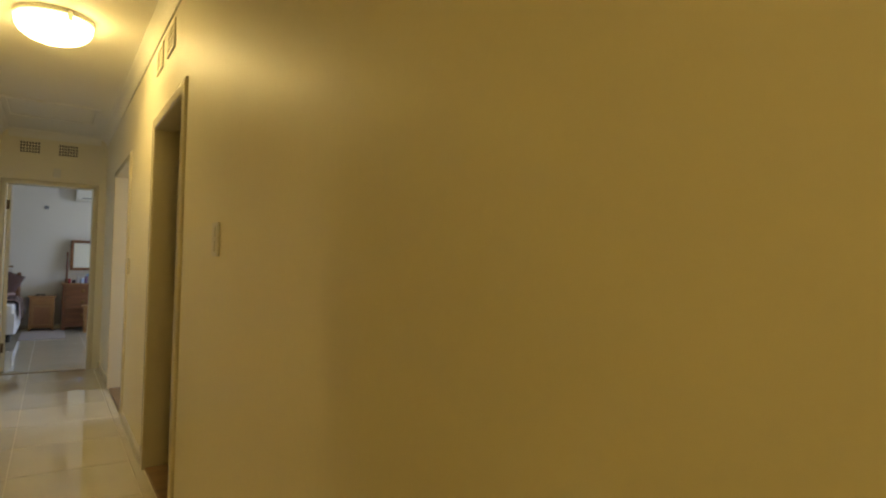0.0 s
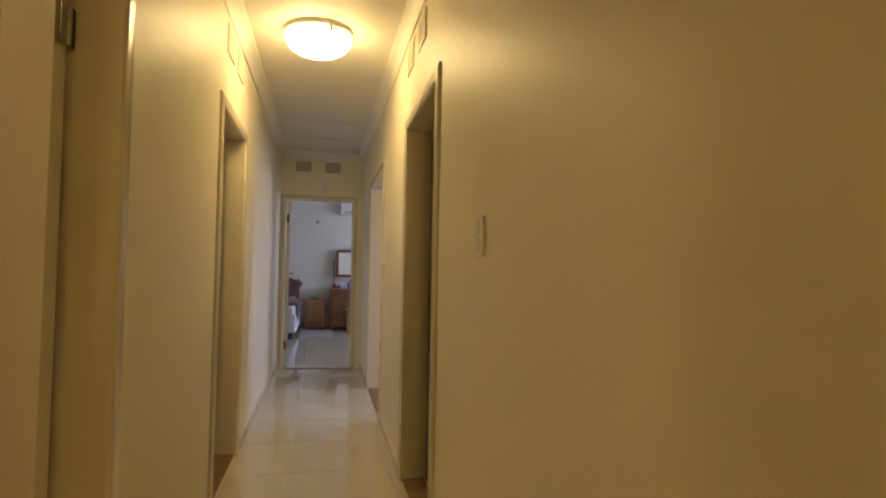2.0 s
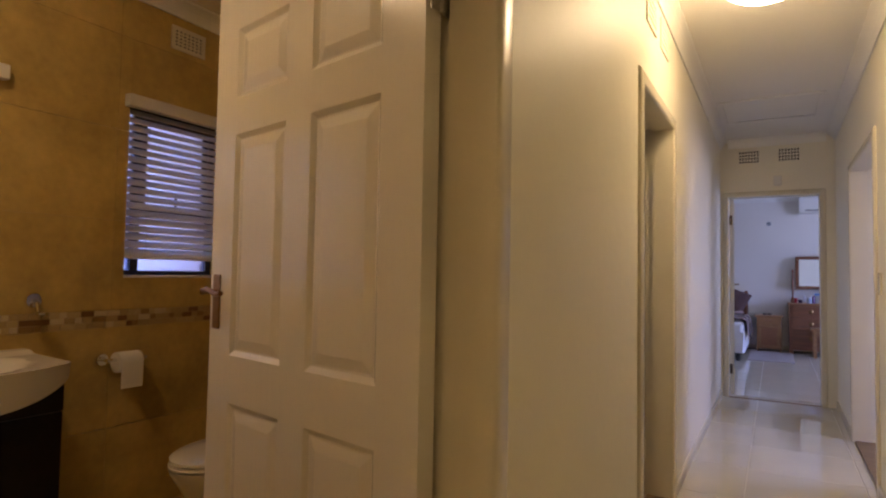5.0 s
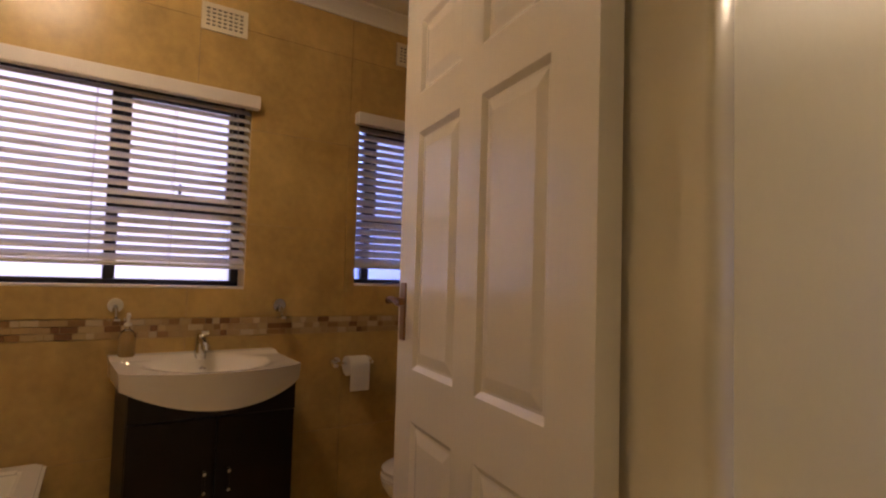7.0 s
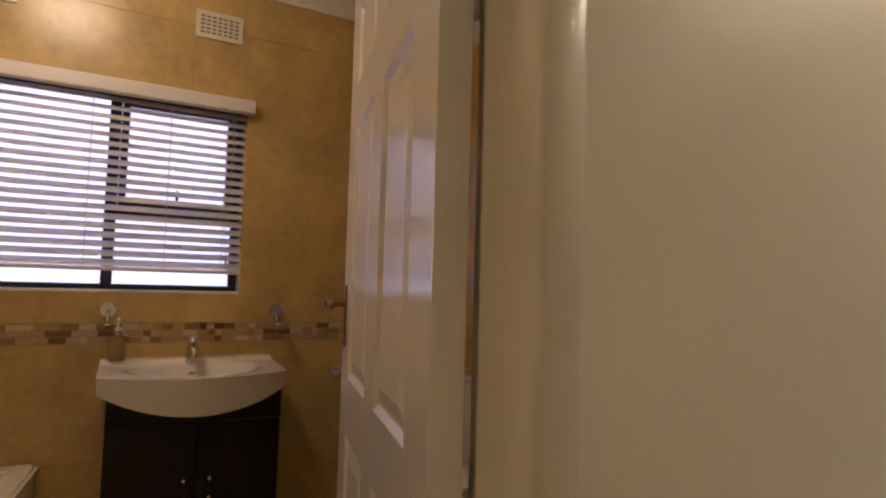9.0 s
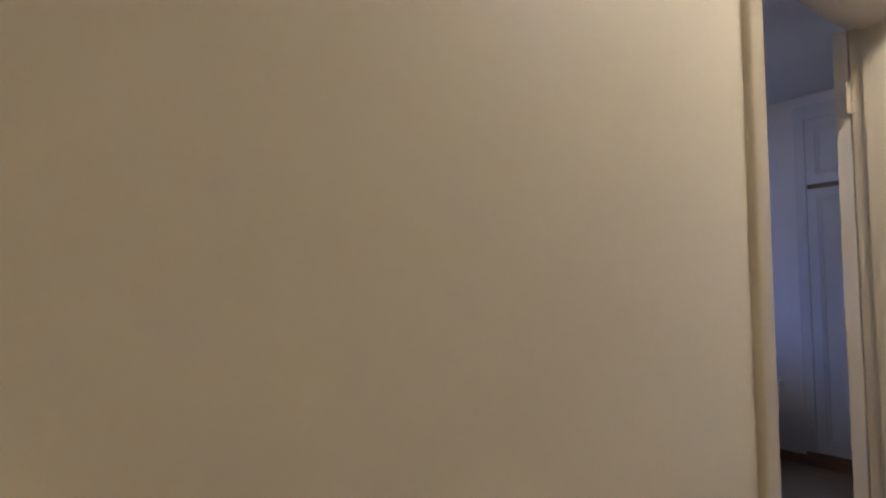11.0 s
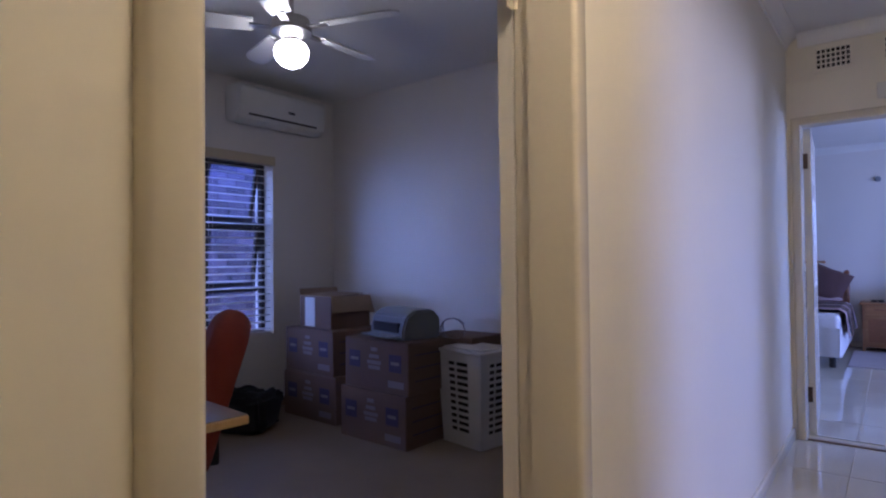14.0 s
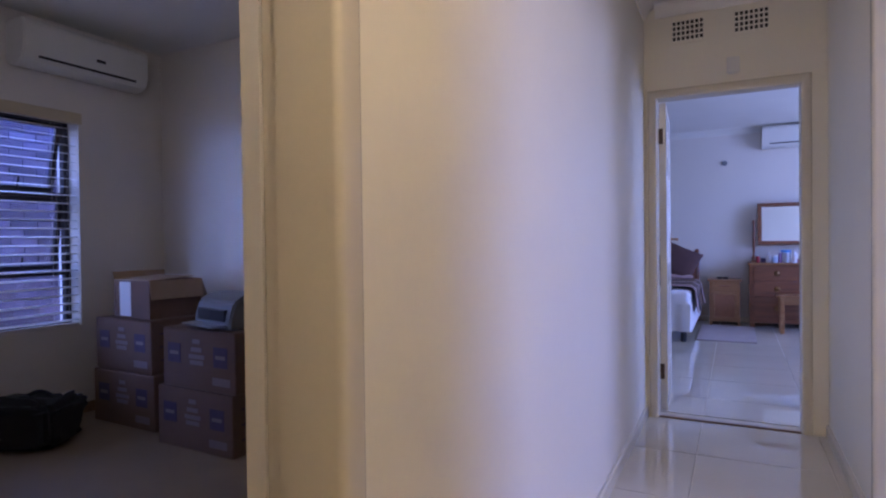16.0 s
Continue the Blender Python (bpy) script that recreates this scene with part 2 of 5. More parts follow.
# bedroom and the rooms on the right
YB = 11.85
BWIN = (8.6, 10.6, 0.8, 2.1)
wall("wall_bedroom_back", "y", YB, YB + 0.2, -4.0, 4.0, 0, H, [], ROOM_PAINT, "white painted bedroom wall")
wall("wall_bedroom_left", "x", -4.2, -4.0, 7.0, YB + 0.2, 0, H, [], ROOM_PAINT, "white painted bedroom wall")
wall("wall_bedroom_right", "x", 4.0, 4.2, 7.0, YB + 0.2, 0, H, [BWIN], ROOM_PAINT, "white painted bedroom wall with a window")
wall("wall_room_right_a", "y", 1.4, 1.5, XR + 0.14, 3.9, 0, H, [], ROOM_PAINT, "painted wall of a dark room")
wall("wall_room_right_b", "y", 3.6, 3.7, XR + 0.14, 3.9, 0, H, [], ROOM_PAINT, "painted wall between two rooms")
wall("wall_room_right_c", "x", 3.9, 4.1, 1.4, 7.0, 0, H, [(4.1, 5.7, 0.85, 2.1)], ROOM_PAINT, "painted outer wall with a window")


def slab(name, x0, y0, x1, y1, z0, z1, mat, label, category):
    bm = bmesh.new()
    box(bm, x0, y0, z0, x1, y1, z1)
    return solid(name, bm, mat, label, category, "structure")


slab("floor_hall", -0.14, -2.74, XR + 0.14, 7.0, -0.15, -0.004, GROUT, "cream tiled hall floor", "floor")
slab("floor_bathroom", BX - 0.22, -0.34, -0.14, 2.86, -0.15, 0, BATH_TILE, "ochre tiled bathroom floor", "floor")
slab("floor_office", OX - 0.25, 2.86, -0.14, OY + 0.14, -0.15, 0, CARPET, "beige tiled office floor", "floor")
slab("floor_bedroom", -4.2, 7.0, 4.2, YB + 0.2, -0.15, -0.004, GROUT, "pale tiled bedroom floor", "floor")
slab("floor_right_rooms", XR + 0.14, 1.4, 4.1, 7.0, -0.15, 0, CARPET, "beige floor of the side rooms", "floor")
slab("ceiling_west", -4.2, -2.74, -0.14, YB + 0.2, H, H + 0.1, CEILING, "white painted ceiling", "ceiling")
slab("ceiling_east", -0.14, -2.74, 4.2, YB + 0.2, H, H + 0.1, CEILING, "white painted ceiling", "ceiling")

# ---- doors ----


def door_frame(parent, axis, face0, face1, a0, a1, h, mat, lip=0.016, w=0.055, w0=0.0):
    """A pressed lining round an opening: a bullnose on the side of face1, and a rebate for the leaf on the other."""
    s, depth = (1 if face1 > face0 else -1), abs(face1 - face0)

    def outline(w):
        arc = [(lip - 0.013 + 0.013 * math.sin(radians(18 * k)), w - 0.013 * (1 - math.cos(radians(18 * k)))) for k in range(6)]
        return [(-depth - 0.004, 0), (-depth - 0.004, w - 0.017), (-depth, w - 0.014), (-0.105, w - 0.014), (-0.103, w), *arc, (lip - 0.001, 0.014), (lip - 0.004, 0.006), (lip - 0.01, 0.001), (-0.002, 0)]

    def run(name, points, place):
        bm = bmesh.new()
        ends = [[bm.verts.new(place(face1 + s * m, d, e)) for m, d in points] for e in (0, 1)]
        k = len(points)
        for i in range(k):
            bm.faces.new((ends[0][i], ends[0][(i + 1) % k], ends[1][(i + 1) % k], ends[1][i]))
        bm.faces.new(ends[0])
        bm.faces.new(ends[1][::-1])
        part(name, bm, mat, parent, smooth=True)

    def turn(n, u, z):
        return (n, u, z) if axis == "x" else (u, n, z)
    w0 = w0 or w
    run("jamb", outline(w0), lambda n, d, e: turn(n, a0 + d, e * (h - min(d, w0 - 0.014) * e)))
    run("jamb", outline(w), lambda n, d, e: turn(n, a1 - d, e * (h - min(d, w - 0.014) * e)))
    run("head", outline(w), lambda n, d, e: turn(n, (a1 - min(d, w - 0.014)) if e else (a0 + min(d, w0 - 0.014)), h - d))


def panel_door(parent, at, rz, w=0.86, h=2.02, t=0.04, mat=DOOR_WHITE, extra=0.0):
    """A six-panel leaf hung at a hinge; it runs along local x from the hinge."""
    base = pose(*at, 0, 0, rz)
    stile, mid = 0.12, 0.11
    pw = (w - 2 * stile - mid) / 2
    cols = [(stile, stile + pw), (stile + pw + mid, w - stile)]
    rows = [(0.22, 0.81), (0.945, 1.583), (1.69, 1.895)]
    bm = bmesh.new()
    d = 0.009
    box(bm, -extra, -t / 2 + d, 0, w, t / 2 - d, h)
    for side in (-1, 1):
        y0, y1 = (-t / 2, -t / 2 + d) if side < 0 else (t / 2 - d, t / 2)
        xs = [(-extra, stile), (cols[0][1], cols[1][0]), (w - stile, w)]
        for a, b in xs:
            box(bm, a, y0, 0, b, y1, h)
        for a, b in cols:
            zs = [0, *[z for r in rows for z in r], h]
            for z0, z1 in zip(zs[::2], zs[1::2]):
                box(bm, a, y0, z0, b, y1, z1)
            for z0, z1 in rows:
                face, low = side * t / 2, side * (t / 2 - d)
                e = 0.014
                o = [bm.verts.new(c) for c in ((a, face, z0), (b, face, z0), (b, face, z1), (a, face, z1))]
                i = [bm.verts.new(c) for c in ((a + e, low * 1.001, z0 + e), (b - e, low * 1.001, z0 + e), (b - e, low * 1.001, z1 - e), (a + e, low * 1.001, z1 - e))]
                for k in range(4):
                    bm.faces.new((o[k], o[(k + 1) % 4], i[(k + 1) % 4], i[k]))
    leaf = part("leaf", bm, mat, parent)
    leaf.matrix_local = parent.matrix_world.inverted() @ base
    for a, b in cols:
        for z0, z1 in rows:
            bm = bmesh.new()
            for side in (-1, 1):
                low, top = side * (t / 2 - d), side * (t / 2 - 0.002)
                e, f = 0.02, 0.048
                o = [bm.verts.new(c) for c in ((a + e, low, z0 + e), (b - e, low, z0 + e), (b - e, low, z1 - e), (a + e, low, z1 - e))]
                i = [bm.verts.new(c) for c in ((a + f, top, z0 + f), (b - f, top, z0 + f), (b - f, top, z1 - f), (a + f, top, z1 - f))]
                for k in range(4):
                    bm.faces.new((o[k], o[(k + 1) % 4], i[(k + 1) % 4], i[k]))
                bm.faces.new(i)
            part("panel", bm, mat, leaf)
    for side in (-1, 1):
        bm = bmesh.new()
        y = side * t / 2
        box(bm, w - 0.06, y if side > 0 else y - 0.004, 1.015, w - 0.02, y + 0.004 if side > 0 else y, 1.175, bevel=0.0015)
        tube(bm, (w - 0.04, y, 1.125), (w - 0.04, y + side * 0.045, 1.125), 0.008)
        tube(bm, (w - 0.045, y + side * 0.045, 1.125), (w - 0.04 + 0.0, y + side * 0.048, 1.125), 0.01)
        pts = [Vector((w - 0.04 - 0.11 * k / 6, y + side * 0.046, 1.125 + 0.006 * math.sin(k))) for k in range(7)]
        sweep(bm, pts, 0.0075)
        part("handle", bm, BRASS, leaf, "worn brass lever handle on a back plate", smooth=True)
    return leaf


def hinge(parent, at, rz=0.0, mat=STEEL):
    """A butt hinge: two leaves with screws and a knuckle."""
    bm = bmesh.new()
    m = pose(*at, 0, 0, rz)
    for s in (-1, 1):
        box(bm, 0.004 * s, -0.0015, -0.05, 0.032 * s, 0.0015, 0.05, m=m)
        for z in (-0.035, 0, 0.035):
            for v in tube(bm, (0.02 * s, -0.0025, z), (0.02 * s, 0.0025, z), 0.004, seg=8):
                v.co = m @ v.co
    for k in range(5):
        z = -0.05 + k * 0.02
        for v in tube(bm, (0, -0.004, z + 0.0008), (0, -0.004, z + 0.0192), 0.006, seg=10):
            v.co = m @ v.co
    return part("hinge", bm, mat, parent, "steel butt hinge with screws")


d1 = thing("door_1", "cream six-panel bathroom door standing open", "door", kind="structure")
door_frame(d1, "x", -0.14, 0, *BATH, DH, TRIM, w=0.075, w0=0.055)
bath_leaf = panel_door(d1, (-0.133, 1.44, 0.005), 168, w=0.87, t=0.046, extra=0.01)
for hz in (0.25, 1.785):
    hinge(d1, (-0.112, 1.448, hz), 84)
d2 = thing("door_2", "cream office door swung open against the wall", "door", kind="structure")
door_frame(d2, "x", -0.14, 0, *OFFICE, DH, TRIM, w=0.066)
d3 = thing("door_3", "cream framed doorway to a dark room", "door", kind="structure")
door_frame(d3, "x", XR + 0.14, XR, *RIGHT1, DH, TRIM, w=0.07)
d4 = thing("door_4", "cream framed doorway to a bright room", "door", kind="structure")
door_frame(d4, "x", XR + 0.14, XR, *RIGHT2, DH, TRIM)
d5 = thing("door_5", "cream bedroom door standing open", "door", kind="structure")
door_frame(d5, "y", YE + 0.14, YE, *END, DH, TRIM)

# ---- hall lamp ----
lamp = thing("ceiling_light", "glowing white glass dome light on the hall ceiling", "ceiling light", at=(0.46, 3.35, H))
bm = bmesh.new()
lathe(bm, [(0.2, 0), (0.2, -0.025), (0.19, -0.03)], 40)
part("base", bm, CEILING, lamp, "white metal rim")
bm = bmesh.new()
lathe(bm, [(0.19, -0.03), (0.188, -0.062), (0.17, -0.092), (0.135, -0.117), (0.085, -0.136), (0.03, -0.144), (0.004, -0.145)], 40)
part("shade", bm, HALL_LAMP, lamp, "glowing white glass shade", smooth=True)
# Added copy, never in view, standing in for the lobby's unknown light.
lobby_fill = copy_thing(lamp, pose(0.46, -1.7, H))
for piece in lobby_fill.children:
    if piece.name.startswith("shade"):
        piece.data = piece.data.copy()
        piece.data.materials[0] = LOBBY_FILL
blamp = thing("bathroom_ceiling_light", "glowing white glass dome light on the bathroom ceiling", "ceiling light", at=(-1.4, 0.74, H))
bm = bmesh.new()
lathe(bm, [(0.16, 0), (0.155, -0.05), (0.13, -0.08), (0.08, -0.1), (0.004, -0.106)], 32)
part("shade", bm, BATH_LAMP, blamp, smooth=True)

# office and bedroom leaves, the strike plate of the dark room's frame
leaf2 = panel_door(d2, (-0.167, 3.79, 0.005), 90.4, w=0.81)
hinge(d2, (-0.143, 3.79, 1.8), 90, TRIM)
hinge(d2, (-0.145, 3.783, 0.25), 90, TRIM)
leaf5 = panel_door(d5, (0.093, 7.165, 0.005), 93.5, w=0.8)
for hz in (0.27, 1.8):
    hinge(d5, (0.069, 7.108, hz), 0, HINGE_BROWN)
leaf3 = panel_door(d3, (XR + 0.165, 2.3, 0.005), -48, w=0.85)
bm = bmesh.new()
box(bm, XR + 0.112, 3.204, 0.93, XR + 0.146, 3.208, 1.08, bevel=0.001)
box(bm, XR + 0.118, 3.201, 0.96, XR + 0.14, 3.205, 0.985)
box(bm, XR + 0.116, 3.201, 1.02, XR + 0.144, 3.205, 1.05)
part("strike_plate", bm, STEEL, d3, "worn steel strike plate")
bm = bmesh.new()
box(bm, XR - 0.012, 4.3, 1.12, XR, 4.37, 1.24, bevel=0.004, seg=2)
solid("blank_plate", bm, TRIM, "painted-over blank plate on the hall wall", "wall plate")

# ---- hall trim ----
COVE = [(0, 0), (0.07, 0), (0.07, -0.008), (0.058, -0.014), (0.045, -0.022), (0.032, -0.034), (0.022, -0.048), (0.014, -0.062), (0.01, -0.078), (0, -0.078)]
SKIRT = [(0, 0), (0.014, 0), (0.014, 0.055), (0.01, 0.066), (0.004, 0.07), (0, 0.07)]
cornice = thing("cornice", "white coved plaster cornice", "cornice", kind="structure")
for name, p0, p1, out in (("run", (0, -2.6, H), (0, 7, H), (1, 0, 0)), ("run", (XR, -2.6, H), (XR, 7, H), (-1, 0, 0)), ("run", (0.07, 7, H), (XR - 0.07, 7, H), (0, -1, 0)),
                          ("run", (BX + 0.009, -0.2, H), (BX + 0.009, 2.711, H), (1, 0, 0)), ("run", (BX + 0.08, 2.711, H), (-0.14, 2.711, H), (0, -1, 0)),
                          ("run", (-4, YB, H), (4, YB, H), (0, -1, 0))):
    bm = bmesh.new()
    profile_run(bm, COVE, p0, p1, out)
    part(name, bm, CEILING, cornice)
OAK = wood("brown_skirting_wood", (0.16, 0.09, 0.045), (0.26, 0.16, 0.08))
skirting = thing("baseboard", "cream gloss skirting boards", "skirting", kind="structure")
for p0, p1, out, mat in (((0, -2.6, 0), (0, BATH[0], 0), (1, 0, 0), TRIM), ((0, BATH[1], 0), (0, OFFICE[0], 0), (1, 0, 0), TRIM), ((0, OFFICE[1], 0), (0, 7, 0), (1, 0, 0), TRIM),
                         ((XR, -2.6, 0), (XR, RIGHT1[0], 0), (-1, 0, 0), TRIM), ((XR, RIGHT1[1], 0), (XR, RIGHT2[0], 0), (-1, 0, 0), TRIM), ((XR, RIGHT2[1], 0), (XR, 7, 0), (-1, 0, 0), TRIM),
                         ((-4, YB, 0), (4, YB, 0), (0, -1, 0), TRIM), ((OX, 2.86, 0), (OX, OY, 0), (1, 0, 0), OAK), ((OX + 0.014, OY, 0), (-1.36, OY, 0), (0, -1, 0), OAK)):
    bm = bmesh.new()
    profile_run(bm, SKIRT, p0, p1, out)
    part("board", bm, mat, skirting, "brown wooden skirting" if mat == OAK else "")
bm = bmesh.new()
box(bm, END[0] + 0.055, 7.0, 0.0, END[1] - 0.055, 7.03, 0.007, bevel=0.003)
solid("threshold", bm, BRASS, "brass threshold strip in the bedroom doorway", "threshold", "structure")


for x0, x1, span in ((-0.13, -0.004, OFFICE), (XR + 0.004, XR + 0.13, RIGHT1), (XR + 0.004, XR + 0.13, RIGHT2)):
    bm = bmesh.new()
    box(bm, x0, span[0] + 0.062, -0.002, x1, span[1] - 0.047, 0.012, bevel=0.004)
    solid("threshold", bm, OAK, "brown wooden threshold in a doorway", "threshold", "structure")


def vent(axis, face, sign, a, z, w, h, cols, rows, mat, label, back=None):
    """A wall grille: a rim with square holes between bars, over a flat plate coloured as shade unless back is given."""
    v = thing("wall_vent", label, "vent", "wall vents")
    bm = bmesh.new()
    bar = 0.009
    t0, t1 = (0.001, 0.009)
    def put(b, a0, z0, a1, z1, d0, d1):
        n0, n1 = sorted((face + sign * d0, face + sign * d1))
        if axis == "x":
            box(b, n0, a0, z0, n1, a1, z1)
        else:
            box(b, a0, n0, z0, a1, n1, z1)
    cw, rh = (w - bar) / cols, (h - bar) / rows
    for k in range(rows + 1):
        put(bm, a, z + k * rh, a + w, z + k * rh + bar, t0, t1)
    for k in range(cols + 1):
        for r in range(rows):
            put(bm, a + k * cw, z + r * rh + bar, a + k * cw + bar, z + (r + 1) * rh, t0, t1)
    put(bm, a - 0.012, z - 0.012, a + w + 0.012, z, t0, t1)
    put(bm, a - 0.012, z + h, a + w + 0.012, z + h + 0.012, t0, t1)
    put(bm, a - 0.012, z, a, z + h, t0, t1)
    put(bm, a + w, z, a + w + 0.012, z + h, t0, t1)
    part("grille", bm, mat, v)
    # Flat plate on the wall; its dark colour is the shade of the holes.
    bm = bmesh.new()
    put(bm, a, z, a + w, z + h, 0.0002, 0.0022)
    part("backing", bm, back or DARK, v)
    return v


for a in (0.165, 0.512):
    vent("y", 7.0, -1, a, 2.355, 0.19, 0.135, 7, 4, HALL_PAINT, "cream painted airbrick vent over the bedroom door")
for a in (2.62, 3.0):
    vent("x", XR, -1, a, 2.34, 0.2, 0.13, 7, 4, HALL_PAINT, "cream painted airbrick vent high on the hall wall", HALL_PAINT)
for a in (3.05, 3.4):
    vent("x", 0.0, 1, a, 2.34, 0.2, 0.13, 7, 4, HALL_PAINT, "cream painted airbrick vent high on the hall wall", HALL_PAINT)
WHITE_PLASTIC = material("white_plastic", (0.72, 0.7, 0.64), 0.35, vary=0.03)
VENT_WHITE = material("white_vent_paint", (0.72, 0.66, 0.5), 0.5, vary=0.05)
for a, z in ((0.45, 2.26), (1.3, 2.284), (2.3, 2.36)):
    vent("x", BX + 0.009, 1, a, z, 0.178, 0.1, 7, 5, VENT_WHITE, "white airbrick vent in the bathroom tiles")

switch = thing("light_switch", "white narrow light switch on the hall wall", "light switch", at=(XR, 1.56, 1.3))
bm = bmesh.new()
box(bm, -0.01, -0.042, -0.06, 0, 0.042, 0.06, bevel=0.003, seg=2)
part("plate", bm, WHITE_PLASTIC, switch)
for k in (-1, 1):
    bm = bmesh.new()
    box(bm, -0.014, -0.018, k * 0.026 - 0.02, -0.009, 0.018, k * 0.026 + 0.02, bevel=0.002)
    part("rocker", bm, WHITE_PLASTIC, switch)
bm = bmesh.new()
box(bm, 0.475, 6.97, 2.122, 0.545, 7.0, 2.215, bevel=0.006, seg=2)
box(bm, 0.485, 6.965, 2.117, 0.535, 6.995, 2.125, bevel=0.002)
solid("door_sensor", bm, WHITE_PLASTIC, "small white sensor box above the bedroom door", "sensor")
hatch = thing("ceiling_hatch", "white painted ceiling hatch in a thin frame", "hatch", at=(0.455, 5.86, H))
bm = bmesh.new()
for x0, y0, x1, y1 in ((-0.37, -0.37, 0.37, -0.33), (-0.37, 0.33, 0.37, 0.37), (-0.37, -0.33, -0.33, 0.33), (0.33, -0.33, 0.37, 0.33)):
    box(bm, x0, y0, -0.014, x1, y1, 0, bevel=0.003)
part("frame", bm, CEILING, hatch)
bm = bmesh.new()
box(bm, -0.325, -0.325, -0.006, 0.325, 0.312, 0.0, bevel=0.002)
part("panel", bm, CEILING, hatch)
# The open joint's shade, laid on as a near-black strip.
bm = bmesh.new()
box(bm, -0.25, 0.313, -0.003, 0.25, 0.329, 0.0)
part("gap", bm, DARK, hatch, "dark strip coloured as the shade beside the hatch panel")
for k in range(3):
    a = 2 * math.pi * k / 3 + 0.9
    bm = bmesh.new()
    box(bm, 0.183, -0.014, -0.06, 0.202, 0.014, -0.004, m=pose(0, 0, 0, 0, 0, math.degrees(a)), bevel=0.003)
    part("clip", bm, CHROME, lamp, "chrome clip holding the glass")

# ---- blinds and windows ----
SLAT = material("white_painted_slat", (0.72, 0.68, 0.63), 0.4, vary=0.04, scale=8)
FRAME_DARK = material("dark_bronze_frame", (0.03, 0.025, 0.025), 0.4, vary=0.15, scale=15)
CORD = material("cream_cord", (0.5, 0.46, 0.4), 0.8)
FROSTED = glass("frosted_glass", 0.5, (0.95, 0.95, 1.0))
CLEAR = glass("clear_glass", 0.0)
PELMET_CREAM = material("cream_pelmet", (0.62, 0.52, 0.34), 0.35, vary=0.05, scale=6)


def blind(label, x, y0, y1, z0, z1, pitch, tilt, slat_mat, pelmet_mat, pel_h=0.06, pel_out=0.05, width=0.05, cords=(0.12, 0.42, 0.7, 0.92)):
    """A slatted blind hung in a window of a wall that faces +x: pelmet, slats, bottom rail, cords."""
    b = thing("venetian_blind", label, "blind", "venetian blinds", at=(x, (y0 + y1) / 2, z0))
    half = (y1 - y0) / 2
    bm = bmesh.new()
    box(bm, -0.02 + pel_out, -half - 0.022, z1 - z0 - pel_h, 0.03 + pel_out, half + 0.022, z1 - z0, bevel=0.006, seg=2)
    part("pelmet", bm, pelmet_mat, b, "painted wooden pelmet")
    bm = bmesh.new()
    box(bm, -0.026, -half + 0.004, 0, 0.026, half - 0.004, 0.018, bevel=0.004)
    part("bottom_rail", bm, slat_mat, b)
    bm = bmesh.new()
    rows = []
    for s in (-half + 0.004, half - 0.004):
        top = [(width * (u - 0.5), 0.003 * (1 - (2 * u - 1) ** 2) + 0.0013) for u in (0, 0.25, 0.5, 0.75, 1)]
        low = [(px, pz - 0.0026) for px, pz in reversed(top)]
        rows.append([bm.verts.new((px, s, pz)) for px, pz in top + low])
    n = len(rows[0])
    for i in range(n):
        bm.faces.new((rows[0][i], rows[0][(i + 1) % n], rows[1][(i + 1) % n], rows[1][i]))
    bm.faces.new(rows[0])
    bm.faces.new(rows[1][::-1])
    me = finish(bm, slat_mat, "slat")
    z = 0.035
    k = 0
    while z < z1 - z0 - pel_h - 0.004:
        ob = new("slat", me)
        ob.parent = b
        ob.matrix_local = pose(0, 0, z, 0, tilt + random.uniform(-1.2, 1.2), random.uniform(-0.1, 0.1))
        z += pitch
        k += 1
    for c in cords:
        bm = bmesh.new()
        yy = -half + c * 2 * half
        for xo in (-0.027, 0.027):
            tube(bm, (xo, yy, 0.005), (xo, yy, z1 - z0 - 0.03), 0.0011, seg=5)
        part("cord", bm, CORD, b)
    bm = bmesh.new()
    pts = [Vector((0.034 + 0.004 * math.sin(i), half - 0.07 + 0.008 * math.sin(i * 0.7), z1 - z0 - 0.05 - i * 0.075)) for i in range(int((z1 - z0 - 0.02) / 0.075))]
    sweep(bm, pts, 0.0018, 5)
    tube(bm, pts[-1], pts[-1] + Vector((0, 0, -0.03)), 0.004, 0.006, 8)
    part("pull_cord", bm, CORD, b)
    return b


def bar_frame(parent, name, x0, x1, y0, y1, z0, z1, t, mat):
    bm = bmesh.new()
    for a in ((y0, z0, y1, z0 + t), (y0, z1 - t, y1, z1), (y0, z0 + t, y0 + t, z1 - t), (y1 - t, z0 + t, y1, z1 - t)):
        box(bm, x0, a[0], a[1], x1, a[2], a[3], bevel=0.003)
    return part(name, bm, mat, parent)


def pane(parent, x, y0, y1, z0, z1, mat):
    bm = bmesh.new()
    box(bm, x - 0.002, y0, z0, x + 0.002, y1, z1)
    p = part("pane", bm, mat, parent)
    p.visible_shadow = False
    return p


def sash(parent, x, y0, y1, z0, z1, angle, glass_mat):
    """A top-hung sash, swung out by an angle, with a stay."""
    s = new("sash")
    s.parent = parent
    s.matrix_local = pose(x, 0, z1, 0, angle, 0)
    bar_frame(s, "sash_frame", -0.018, 0.018, y0, y1, z0 - z1, 0, 0.03, FRAME_DARK)
    pane(s, 0, y0 + 0.03, y1 - 0.03, z0 - z1 + 0.03, -0.03, glass_mat)
    bm = bmesh.new()
    ym = (y0 + y1) / 2
    box(bm, 0.018, ym - 0.006, z0 - z1 + 0.015, 0.03, ym + 0.006, z0 - z1 + 0.09, bevel=0.003)
    part("handle", bm, FRAME_DARK, s)
    return s


